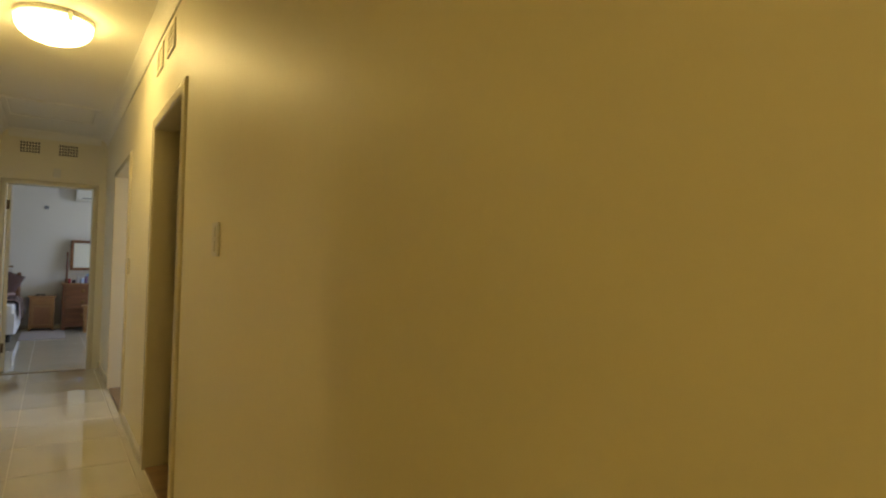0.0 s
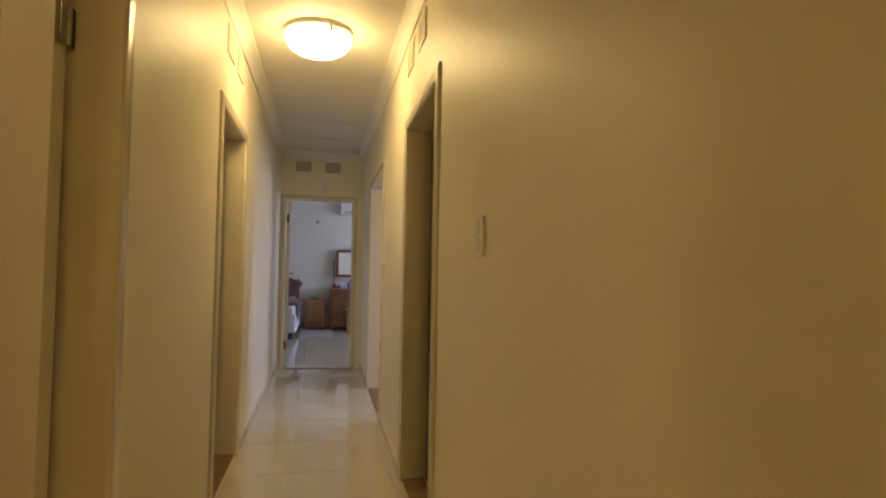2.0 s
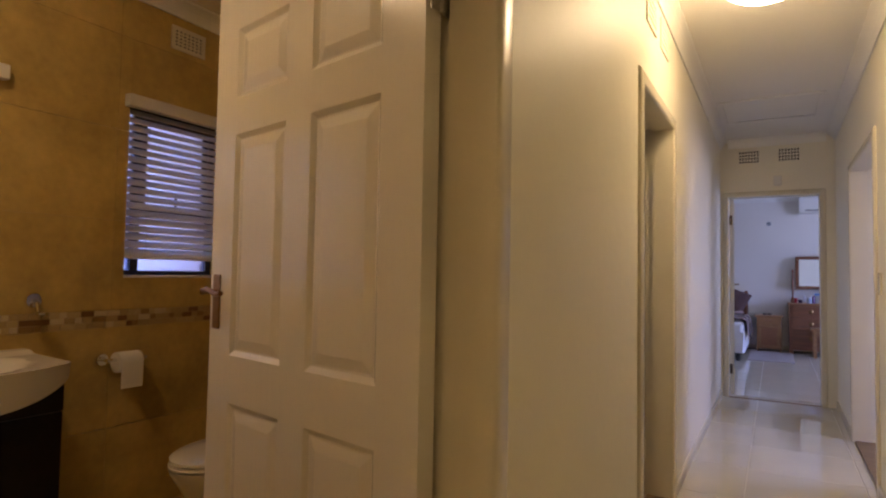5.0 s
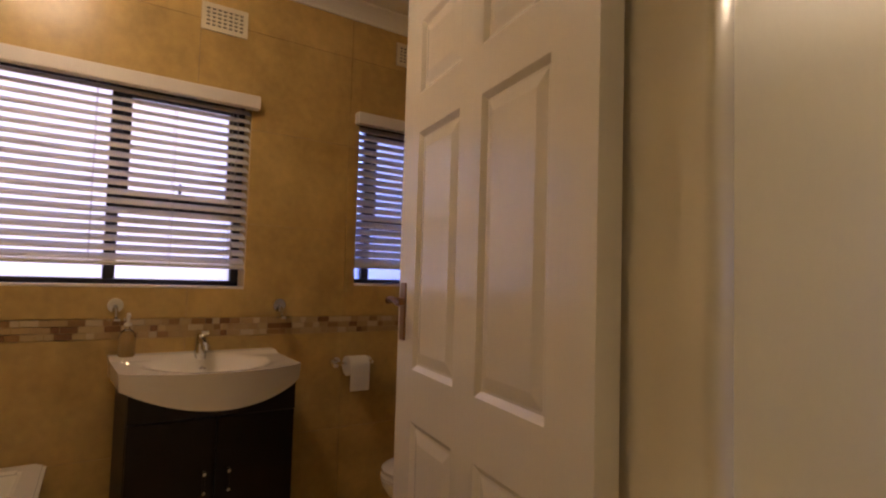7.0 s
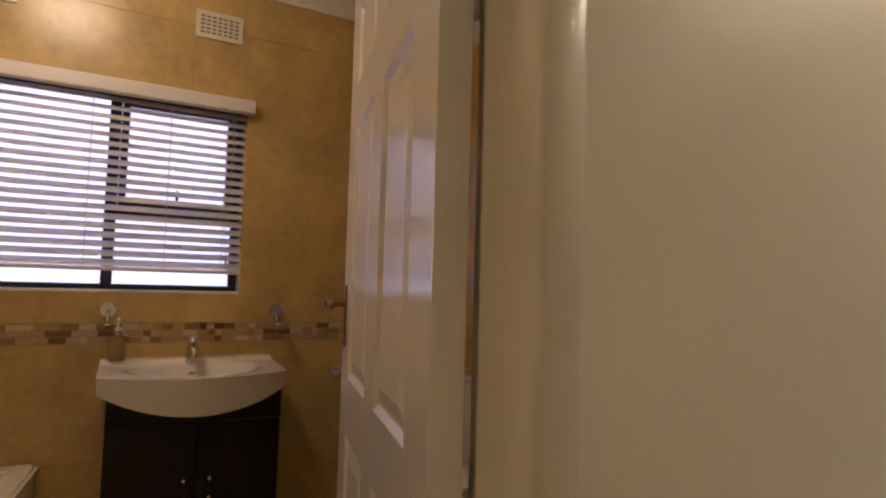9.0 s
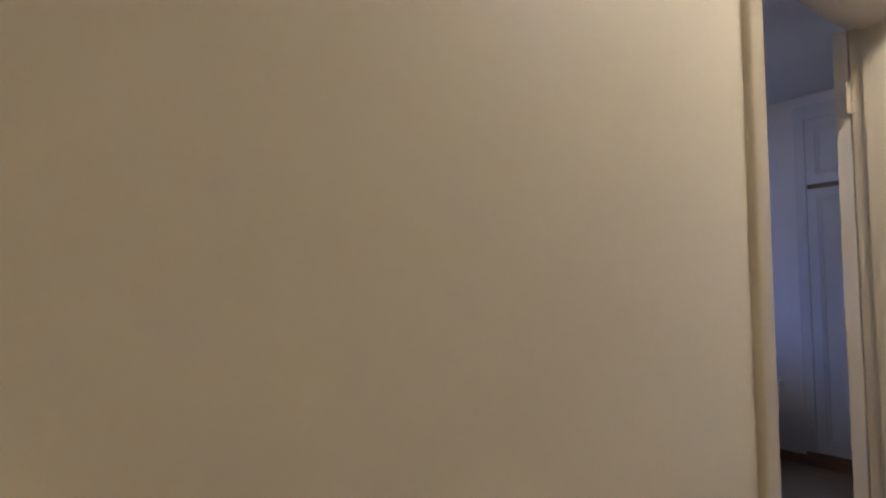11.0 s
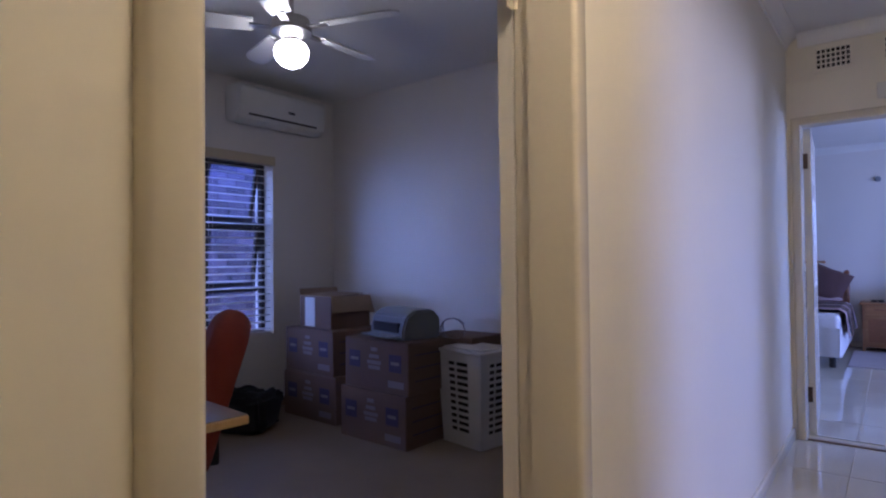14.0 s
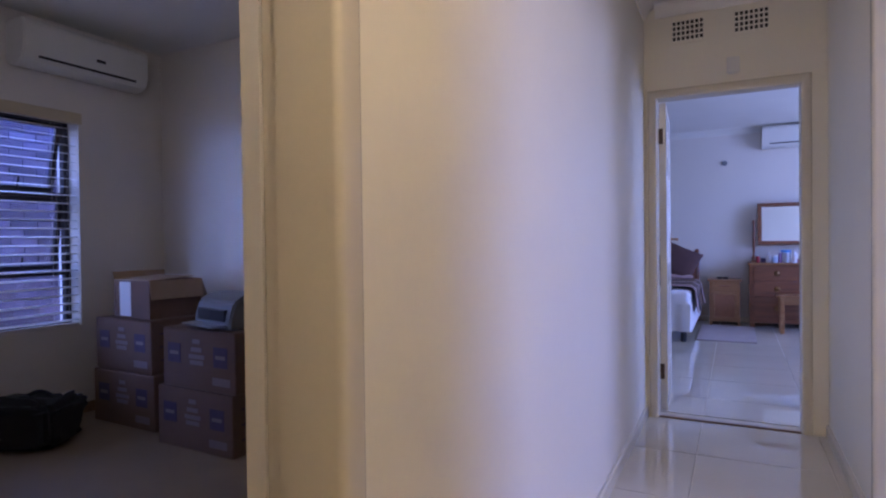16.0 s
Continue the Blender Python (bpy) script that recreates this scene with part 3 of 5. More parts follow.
def window(name, label, x, y0, y1, z0, z1, mull, transom, glass_mat, open_angle=0.0, low=None):
    w = thing(name, label, "window", kind="structure")
    bar_frame(w, "window_frame", x - 0.025, x + 0.025, y0, y1, z0, z1, 0.035, FRAME_DARK)
    bm = bmesh.new()
    box(bm, x - 0.024, mull - 0.022, z0 + 0.035, x + 0.024, mull + 0.022, z1 - 0.035, bevel=0.003)
    part("mullion", bm, FRAME_DARK, w)
    pane(w, x, y0 + 0.035, mull - 0.022, z0 + 0.035, z1 - 0.035, glass_mat)
    bm = bmesh.new()
    box(bm, x - 0.024, mull + 0.022, transom - 0.018, x + 0.024, y1 - 0.035, transom + 0.018, bevel=0.003)
    part("transom", bm, FRAME_DARK, w)
    sash(w, x, mull + 0.024, y1 - 0.037, transom + 0.018, z1 - 0.036, open_angle, glass_mat)
    if low is None:
        pane(w, x, mull + 0.022, y1 - 0.035, z0 + 0.035, transom - 0.018, glass_mat)
    else:
        bm = bmesh.new()
        box(bm, x - 0.024, mull + 0.022, low - 0.018, x + 0.024, y1 - 0.035, low + 0.018, bevel=0.003)
        part("transom", bm, FRAME_DARK, w)
        sash(w, x, mull + 0.024, y1 - 0.037, low + 0.018, transom - 0.018, open_angle * 0.7, glass_mat)
        pane(w, x, mull + 0.022, y1 - 0.035, z0 + 0.035, low - 0.018, glass_mat)
    bm = bmesh.new()
    box(bm, x + 0.025, y0, z0, OX if name == "window_3" else BX, y1, z0 + 0.012, bevel=0.002)
    part("sill", bm, ROOM_PAINT if name == "window_3" else SLAT, w)
    return w


window("window_1", "dark framed bathroom window with frosted panes", BX - 0.12, *W1, 1.0, 1.475, FROSTED)
window("window_2", "dark framed bathroom window with frosted panes", BX - 0.12, W2[0], W2[1], W2[2], W2[3], 2.2, 1.475, FROSTED)
window("window_3", "dark framed office window with its sashes ajar", OX - 0.14, *OW, 4.98, 1.48, CLEAR, 14, 0.955)
blind("white slatted blind half tilted over the bathroom window", BX - 0.028, W1[0] - 0.005, W1[1] + 0.005, 1.212, 2.01, 0.0385, 33, SLAT, SLAT)
blind("white slatted blind over the narrow bathroom window", BX - 0.028, W2[0] - 0.005, W2[1] + 0.005, 1.24, 2.04, 0.0385, 43, SLAT, SLAT, cords=(0.2, 0.8))
blind("white slatted blind open over the office window", OX - 0.035, OW[0] + 0.005, OW[1] - 0.005, 0.6, 2.03, 0.056, 10, SLAT, PELMET_CREAM, 0.075, 0.02, width=0.046)

# ---- bathroom things ----
CERAMIC = material("white_ceramic", (0.74, 0.7, 0.62), 0.1, vary=0.02, coat=0.3)
ESPRESSO = material("espresso_cabinet", (0.012, 0.008, 0.007), 0.4, spec=0.3, vary=0.2, scale=10)
PAPER = material("white_paper", (0.75, 0.72, 0.68), 0.9, vary=0.04, bump=0.2, bump_scale=90)

vanity = thing("vanity_cabinet", "dark espresso vanity cabinet with two doors under a basin", "cabinet", at=(-2.24, 1.348, 0))
bm = bmesh.new()
box(bm, 0.0, -0.31, 0.08, 0.33, 0.31, 0.66, bevel=0.004)
box(bm, 0.0, -0.31, 0.66, 0.05, 0.31, 0.76)
for sy in (-0.31, 0.29):
    box(bm, 0.05, sy, 0.66, 0.33, sy + 0.02, 0.765)
part("body", bm, ESPRESSO, vanity)
bm = bmesh.new()
rows = []
for k in range(25):
    u = -1 + k / 12
    rows.append([bm.verts.new((x, u * 0.309, z)) for x, z in ((0.331, 0.643), (0.349, 0.643), (0.349, 0.758 - 0.07 * (1 - u * u)), (0.331, 0.758 - 0.07 * (1 - u * u)))])
for a, b in zip(rows, rows[1:]):
    for i in range(4):
        bm.faces.new((a[i], a[(i + 1) % 4], b[(i + 1) % 4], b[i]))
bm.faces.new(rows[0])
bm.faces.new(rows[-1][::-1])
part("front_rail", bm, ESPRESSO, vanity, "dark front rail cut to the curve of the basin")
bm = bmesh.new()
box(bm, 0.02, -0.29, 0, 0.27, 0.29, 0.08)
part("plinth", bm, ESPRESSO, vanity)
for sgn in (-1, 1):
    bm = bmesh.new()
    box(bm, 0.331, min(0.003 * sgn, 0.308 * sgn), 0.09, 0.35, max(0.003 * sgn, 0.308 * sgn), 0.64, bevel=0.004, seg=2)
    door = part("door", bm, ESPRESSO, vanity)
    for hz in (0.37, 0.44):
        bm = bmesh.new()
        tube(bm, (0.35, 0.045 * sgn, hz), (0.386, 0.045 * sgn, hz), 0.0068, seg=10)
        part("handle_stud", bm, CHROME, door, "chrome handle stud", smooth=True)
    bm = bmesh.new()
    tube(bm, (0.375, 0.045 * sgn, 0.36), (0.375, 0.045 * sgn, 0.45), 0.006, seg=10)
    part("handle", bm, ESPRESSO, door, "dark bar handle", smooth=True)

basin = thing("washbasin", "white ceramic bow-fronted basin on a dark vanity", "basin", at=(-2.24, 1.338, -0.022))
bm = bmesh.new()
NU, NV = 28, 14
top, bottom = [], []
for i in range(NU + 1):
    u = -1 + 2 * i / NU
    bow = 1 - u * u
    front = 0.36 + 0.12 * bow ** 0.8
    ta, ba = [], []
    for j in range(NV + 1):
        v = j / NV
        x = front * v
        r = ((u / 0.72) ** 2 + ((x - front * 0.55) / (front * 0.36)) ** 2) ** 0.5
        dip = 0.1 * max(0.0, 1 - r ** 2.6) if r < 1 else 0.0
        ta.append(bm.verts.new((x, u * 0.335, 0.862 - dip + 0.012 * (1 - v) * (v < 0.2) - 0.012 * v)))
        zb = 0.787 - (0.075 * bow) * min(1, v * 2.2)
        ba.append(bm.verts.new((x * 0.985, u * 0.33, zb)))
    top.append(ta)
    bottom.append(ba)
for i in range(NU):
    for j in range(NV):
        bm.faces.new((top[i][j], top[i + 1][j], top[i + 1][j + 1], top[i][j + 1]))
        bm.faces.new((bottom[i][j], bottom[i][j + 1], bottom[i + 1][j + 1], bottom[i + 1][j]))
    bm.faces.new((top[i][NV], top[i + 1][NV], bottom[i + 1][NV], bottom[i][NV]))
    bm.faces.new((top[i][0], bottom[i][0], bottom[i + 1][0], top[i + 1][0]))
for i in (0, NU):
    for j in range(NV):
        bm.faces.new((top[i][j], top[i][j + 1], bottom[i][j + 1], bottom[i][j]))
bowl = part("bowl", bm, CERAMIC, basin, smooth=True)
bm = bmesh.new()
tube(bm, (0.118, 0, 0.812), (0.126, 0, 0.806), 0.016, 0.016, 16)
part("overflow", bm, CHROME, basin, "chrome overflow ring")
bm = bmesh.new()
tube(bm, (0.07, 0, 0.85), (0.07, 0, 0.955), 0.027, 0.024, 20)
sweep(bm, [Vector((0.07, 0, 0.925)), Vector((0.12, 0, 0.93)), Vector((0.165, 0, 0.915)), Vector((0.17, 0, 0.895))], 0.016, 12)
box(bm, 0.045, -0.018, 0.955, 0.15, 0.018, 0.973, m=None, bevel=0.005)
part("tap", bm, CHROME, basin, "chrome lever mixer tap", smooth=True)

soap = thing("soap_dispenser", "clear soap bottle with a pump on the basin", "soap dispenser", at=(-2.16, 1.06, 0.852))
bm = bmesh.new()
lathe(bm, [(0.028, 0), (0.03, 0.005), (0.03, 0.08), (0.022, 0.1), (0.011, 0.108), (0.011, 0.12)], 20)
part("bottle", bm, glass("soap_plastic", 0.1, (0.9, 0.85, 0.7)), soap, smooth=True)
bm = bmesh.new()
tube(bm, (0, 0, 0.12), (0, 0, 0.165), 0.006)
lathe(bm, [(0.014, 0.12), (0.014, 0.132)], 16)
sweep(bm, [Vector((-0.004, 0, 0.165)), Vector((0.02, 0, 0.168)), Vector((0.042, 0, 0.16))], 0.006)
part("pump", bm, WHITE_PLASTIC, soap)

for hy in (1.02, 1.695):
    hook = thing("wall_holder", "round chrome glass holder on the bathroom tiles", "holder", "chrome holders", at=(BX + 0.009, hy, 1.038))
    bm = bmesh.new()
    tube(bm, (0, 0, 0.012), (0.014, 0, 0.012), 0.032, 0.029, 24)
    part("rosette", bm, CHROME, hook, smooth=True)
    bm = bmesh.new()
    sweep(bm, [Vector((0.014, 0, 0.008)), Vector((0.04, 0, 0.0)), Vector((0.05, 0, -0.035))], 0.008, 10)
    lathe(bm, [(0.03, -0.045), (0.033, -0.045), (0.033, -0.035), (0.03, -0.035)], 20, at=(0.07, 0, 0))
    part("ring", bm, CHROME, hook, smooth=True)
roll = thing("toilet_roll_holder", "chrome holder with a white toilet roll", "toilet roll", at=(BX + 0.009, 2.06, 0.765))
bm = bmesh.new()
for yy in (-0.065, 0.11):
    tube(bm, (0, yy, 0), (0.012, yy, 0), 0.028, 0.026, 20)
    tube(bm, (0.012, yy, 0), (0.065, yy, 0), 0.009, seg=12)
tube(bm, (0.06, -0.065, 0), (0.06, 0.11, 0), 0.008, seg=12)
part("bracket", bm, CHROME, roll, smooth=True)
bm = bmesh.new()
tube(bm, (0.06, -0.03, -0.012), (0.06, 0.075, -0.012), 0.048, seg=28)
box(bm, 0.104, -0.03, -0.13, 0.108, 0.075, -0.01, bevel=0.001)
part("paper", bm, PAPER, roll, "white paper roll with a hanging sheet", smooth=True)

toilet = thing("toilet", "white ceramic toilet with a closed lid", "toilet", at=(-1.55, 2.61, 0.0), rz=-90)
bm = bmesh.new()
box(bm, -0.075, -0.2, 0.38, 0.18, 0.2, 0.76, bevel=0.02, seg=3)
part("cistern", bm, CERAMIC, toilet, smooth=True)
bm = bmesh.new()
box(bm, -0.002, -0.21, 0.76, 0.19, 0.21, 0.79, bevel=0.008, seg=2)
part("cistern_lid", bm, CERAMIC, toilet, smooth=True)
bm = bmesh.new()
lathe(bm, [(0.1, 0), (0.105, 0.02), (0.09, 0.1), (0.1, 0.2), (0.15, 0.32), (0.175, 0.375), (0.178, 0.395)], 32, at=(0.46, 0, 0), sx=1.4)
box(bm, 0.1, -0.09, 0, 0.4, 0.09, 0.36, bevel=0.03, seg=2)
part("pan", bm, CERAMIC, toilet, smooth=True)
for nm, z0, z1, rr in (("seat", 0.396, 0.414, 0.183), ("lid", 0.416, 0.44, 0.18)):
    bm = bmesh.new()
    lathe(bm, [(rr - 0.006, z0), (rr, z0 + 0.005), (rr, z1 - 0.006), (rr - 0.01, z1), (rr * 0.5, z1 + 0.004)], 36, at=(0.45, 0, 0), sx=1.42)
    part(nm, bm, CERAMIC, toilet, smooth=True)

tub = thing("bathtub", "white acrylic bathtub along the tiled wall", "bathtub", at=(-2.235, -0.19, 0))
bm = bmesh.new()
L, Wd, hh = 1.65, 1.0, 0.462
for v in box(bm, 0, Wd - 0.02, 0, L, Wd, hh - 0.03):
    v.co.y -= 0.14 * v.co.x / L
box(bm, L - 0.02, 0, 0, L, Wd - 0.165, hh - 0.03)
part("apron", bm, CERAMIC, tub)
bm = bmesh.new()
o = [(0, 0), (L + 0.015, 0), (L + 0.015, Wd - 0.125), (0, Wd + 0.015)]
inner = [(0.08, 0.08), (L - 0.07, 0.08), (L - 0.07, Wd - 0.21), (0.08, Wd - 0.07)]
base = [(0.2, 0.2), (L - 0.2, 0.2), (L - 0.2, Wd - 0.32), (0.2, Wd - 0.2)]
rings = [[bm.verts.new((x, y, z)) for x, y in ring] for ring, z in ((o, hh - 0.035), (o, hh), (inner, hh), (base, 0.1))]
for a, b in zip(rings, rings[1:]):
    for k in range(4):
        bm.faces.new((a[k], a[(k + 1) % 4], b[(k + 1) % 4], b[k]))
bm.faces.new(rings[-1])
bmesh.ops.bevel(bm, geom=[e for e in bm.edges if not e.is_boundary], offset=0.012, segments=2, affect="EDGES")
part("shell", bm, CERAMIC, tub, smooth=True)

rail = thing("towel_rail", "chrome towel rail on the bathroom tiles", "towel rail", at=(BX + 0.009, 0.2, 0.805))
for yy in (-0.35, 0.36):
    bm = bmesh.new()
    tube(bm, (0, yy, 0), (0.014, yy, 0), 0.025, seg=16)
    tube(bm, (0.01, yy, 0), (0.06, yy, 0), 0.009, seg=12)
    part("bracket", bm, CHROME, rail, smooth=True)
bm = bmesh.new()
tube(bm, (0.06, -0.37, 0), (0.06, 0.38, 0), 0.0095, seg=14)
part("bar", bm, CHROME, rail, smooth=True)

# ---- office things ----
CARD = material("brown_cardboard", (0.18, 0.11, 0.078), 0.8, vary=0.1, scale=5, bump=0.1, bump_scale=90, rnd=0.06)
CARD_IN = material("pale_cardboard", (0.36, 0.25, 0.16), 0.85, vary=0.1, scale=8)
PRINT = material("violet_print", (0.065, 0.048, 0.1), 0.6, vary=0.15, scale=20)
PRINT_PALE = material("pale_print", (0.26, 0.21, 0.22), 0.7, vary=0.1, scale=20)
LABEL_WHITE = material("white_label", (0.75, 0.75, 0.76), 0.6, vary=0.03)
RED_FABRIC = material("red_orange_fabric", (0.26, 0.04, 0.022), 0.85, vary=0.12, scale=6, bump=0.3, bump_scale=250)
BLACK_PLASTIC = material("black_plastic", (0.02, 0.02, 0.02), 0.4, vary=0.1)
BLACK_NYLON = material("black_nylon", (0.012, 0.012, 0.013), 0.7, vary=0.25, scale=12, bump=0.3, bump_scale=150)
BEECH = wood("beech_laminate", (0.4, 0.25, 0.1), (0.5, 0.33, 0.15), 2.0, 0.35, (12, 12, 1))
DESK_TOP = material("pale_desk_laminate", (0.22, 0.2, 0.19), 0.22, vary=0.04, scale=4)
PRINTER_GREY = material("grey_printer_plastic", (0.2, 0.215, 0.235), 0.4, vary=0.05)
HAMPER_WHITE = material("white_hamper_plastic", (0.7, 0.67, 0.62), 0.35, vary=0.03)


def carton(label, x, y, z, w, d, h, rz, prints=True, group="stacked cartons"):
    """A closed carton with taped flaps, hand slots and plain printed patches on its front."""
    c = thing("cardboard_box", label, "box", group, at=(x, y, z), rz=rz)
    bm = bmesh.new()
    box(bm, -w / 2, 0, 0, w / 2, d, h, bevel=0.004)
    part("body", bm, CARD, c)
    bm = bmesh.new()
    box(bm, -w / 2 + 0.004, 0.002, h, w / 2 - 0.004, d / 2 - 0.002, h + 0.004)
    box(bm, -w / 2 + 0.004, d / 2 + 0.002, h, w / 2 - 0.004, d - 0.002, h + 0.004)
    part("flap", bm, CARD, c)
    for zz in (0.25, 0.5, 0.75):
        bm = bmesh.new()
        box(bm, w / 2 - 0.001, 0.06, h * zz, w / 2 + 0.0012, d - 0.03, h * zz + 0.008)
        part("side_stripe", bm, PRINT if prints else CARD_IN, c)
    if prints:
        for px in (-0.2, 0.185):
            bm = bmesh.new()
            box(bm, px - 0.055, -0.0015, h * 0.42, px + 0.055, 0.0, h * 0.42 + 0.11)
            part("printed_square", bm, PRINT, c, "violet printed square")
            bm = bmesh.new()
            box(bm, px - 0.038, -0.0025, h * 0.42 + 0.045, px + 0.038, -0.0016, h * 0.42 + 0.065)
            part("print_bar", bm, PRINT_PALE, c)
        for ww, zz in ((0.06, 0.78), (0.09, 0.64), (0.13, 0.52), (0.11, 0.42)):
            bm = bmesh.new()
            box(bm, -0.01 - ww / 2, -0.0015, h * zz, -0.01 + ww / 2, 0.0, h * zz + 0.024)
            part("printed_line", bm, PRINT_PALE, c)
        bm = bmesh.new()
        box(bm, 0.12, -0.0015, h * 0.12, 0.26, 0.0, h * 0.25)
        part("printed_strip", bm, PRINT_PALE, c)
    return c


carton("brown carton with violet printed squares under another carton", -2.145, 5.31, 0, 0.61, 0.42, 0.33, -2)
carton("brown carton with violet squares under the printer", -2.125, 5.325, 0.335, 0.6, 0.42, 0.325, -3)
carton("brown printed carton at the bottom of the window stack", -2.925, 5.43, 0, 0.62, 0.46, 0.335, -2)
carton("brown printed carton on another carton by the window", -2.945, 5.445, 0.34, 0.6, 0.46, 0.325, -4)
carton("plain brown carton behind the printer", -1.86, 5.76, 0, 0.4, 0.35, 0.65, 0, False)
ob = thing("open_carton", "open brown carton with a white label on a stack", "box", "stacked cartons", at=(-2.93, 5.5, 0.67), rz=-6)
bm = bmesh.new()
w, d, h, t = 0.41, 0.36, 0.24, 0.005
for a in ((-w / 2, 0, 0, w / 2, t, h), (-w / 2, d - t, 0, w / 2, d, h), (-w / 2, t, 0, -w / 2 + t, d - t, h), (w / 2 - t, t, 0, w / 2, d - t, h), (-w / 2, 0, 0, w / 2, d, t)):
    box(bm, *a)
part("body", bm, CARD, ob)
for m, a in ((pose(-w / 2, 0, h, 0, 68, 0), (-0.055, 0, 0, 0, d, 0.005)), (pose(w / 2, 0, h, 0, 80, 0), (0, 0, 0, 0.12, d, 0.005)), (pose(0, d, h, -70, 0, 0), (-w / 2, 0, 0, w / 2, 0.15, 0.005)), (pose(0, 0, h, 3, 0, 0), (-w / 2, 0.0, 0, w / 2, 0.3, 0.005))):
    bm = bmesh.new()
    box(bm, *a, m=m)
    part("flap", bm, CARD_IN, ob)
bm = bmesh.new()
box(bm, -0.135, -0.002, 0.01, -0.005, 0, 0.23)
part("label", bm, LABEL_WHITE, ob, "white paper label")

printer = thing("printer", "grey desktop printer lying on a carton", "printer", at=(-2.1, 5.4, 0.665), rz=-14)
bm = bmesh.new()
prof = [(0, 0), (0.3, 0), (0.3, 0.13), (0.24, 0.19), (0.1, 0.19), (0.03, 0.15), (0.0, 0.06)]
rows = [[bm.verts.new((s, y, z)) for y, z in prof] for s in (-0.2, 0.2)]
for i in range(len(prof)):
    bm.faces.new((rows[0][i], rows[0][(i + 1) % len(prof)], rows[1][(i + 1) % len(prof)], rows[1][i]))
bm.faces.new(rows[0])
bm.faces.new(rows[1][::-1])
bmesh.ops.bevel(bm, geom=bm.edges[:], offset=0.012, segments=2, affect="EDGES")
part("body", bm, PRINTER_GREY, printer, smooth=True)
bm = bmesh.new()
box(bm, -0.15, -0.004, 0.045, 0.15, 0.02, 0.11, bevel=0.004)
part("paper_slot", bm, BLACK_PLASTIC, printer, "dark paper slot")
bm = bmesh.new()
box(bm, -0.17, -0.09, 0.02, 0.17, 0.01, 0.032, bevel=0.004)
part("tray", bm, PRINTER_GREY, printer)
cable = thing("cable", "pale looped cable lying on the cartons", "cable", at=(-1.8, 5.72, 0.655))
bm = bmesh.new()
for q in range(3):
    sweep(bm, [Vector((0.1 * math.cos(a * 0.5 + q), 0.08 * math.sin(a * 0.4 + q), 0.012 + 0.11 * max(0, math.sin(a * 0.35 + q * 0.8)))) for a in range(10)], 0.0035, 6)
part("loop", bm, PRINT_PALE, cable)

hamper = thing("laundry_hamper", "white plastic laundry hamper with slotted sides", "hamper", at=(-1.615, 5.735, 0), rz=-10)
w0, d0, w1, d1, hh = 0.34, 0.27, 0.40, 0.32, 0.585


def hpt(u, v, s):
    """A point of the hamper: u and v from -1 to 1, s from 0 at the foot to 1 at the rim."""
    return Vector((u * (w0 + (w1 - w0) * s) / 2, v * (d0 + (d1 - d0) * s) / 2, 0.002 + s * hh))


bm = bmesh.new()
ROWS = 11
for sx, sy, along in ((0, -1, "u"), (0, 1, "u"), (1, 0, "v"), (-1, 0, "v")):
    def P(a, s, inset=0.0):
        q = hpt(a, sy, s) if along == "u" else hpt(sx, a, s)
        n = Vector((sx, sy, 0))
        return q - n * inset
    def quadbox(a0, a1, s0, s1):
        outv = [bm.verts.new(P(a, s)) for a, s in ((a0, s0), (a1, s0), (a1, s1), (a0, s1))]
        inv = [bm.verts.new(P(a, s, 0.006)) for a, s in ((a0, s0), (a1, s0), (a1, s1), (a0, s1))]
        bm.faces.new(outv)
        bm.faces.new(inv[::-1])
        for k in range(4):
            bm.faces.new((outv[k], inv[k], inv[(k + 1) % 4], outv[(k + 1) % 4]))
    slots = (-0.5, -0.2, -0.13, 0.4)
    quadbox(-1, slots[0], 0, 1)
    quadbox(slots[3], 1, 0, 1)
    quadbox(slots[0], slots[3], 0, 0.12)
    quadbox(slots[0], slots[3], 0.9, 1)
    for k in range(ROWS):
        s0 = 0.12 + 0.78 * k / ROWS
        s1 = 0.12 + 0.78 * (k + 1) / ROWS
        sm = s0 + (s1 - s0) * 0.45
        quadbox(slots[0], slots[3], s0, sm)
        quadbox(slots[1], slots[2], sm, s1)
bmesh.ops.remove_doubles(bm, verts=bm.verts, dist=2e-4)
part("body", bm, HAMPER_WHITE, hamper)
# A near-black block fills the hamper in place of the shade inside it.
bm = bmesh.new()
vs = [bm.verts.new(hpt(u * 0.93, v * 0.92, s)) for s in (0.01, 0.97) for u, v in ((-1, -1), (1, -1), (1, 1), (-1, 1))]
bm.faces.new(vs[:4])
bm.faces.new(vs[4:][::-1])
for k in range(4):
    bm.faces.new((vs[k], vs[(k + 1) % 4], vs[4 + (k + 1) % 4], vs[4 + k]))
part("liner", bm, DARK, hamper, "dark core coloured as the shade behind the slots")
bm = bmesh.new()
box(bm, -0.215, -0.175, hh, 0.215, 0.175, hh + 0.02, bevel=0.008, seg=2)
box(bm, -0.17, -0.135, hh + 0.02, 0.17, 0.135, hh + 0.032, bevel=0.008, seg=2)
part("lid", bm, HAMPER_WHITE, hamper)

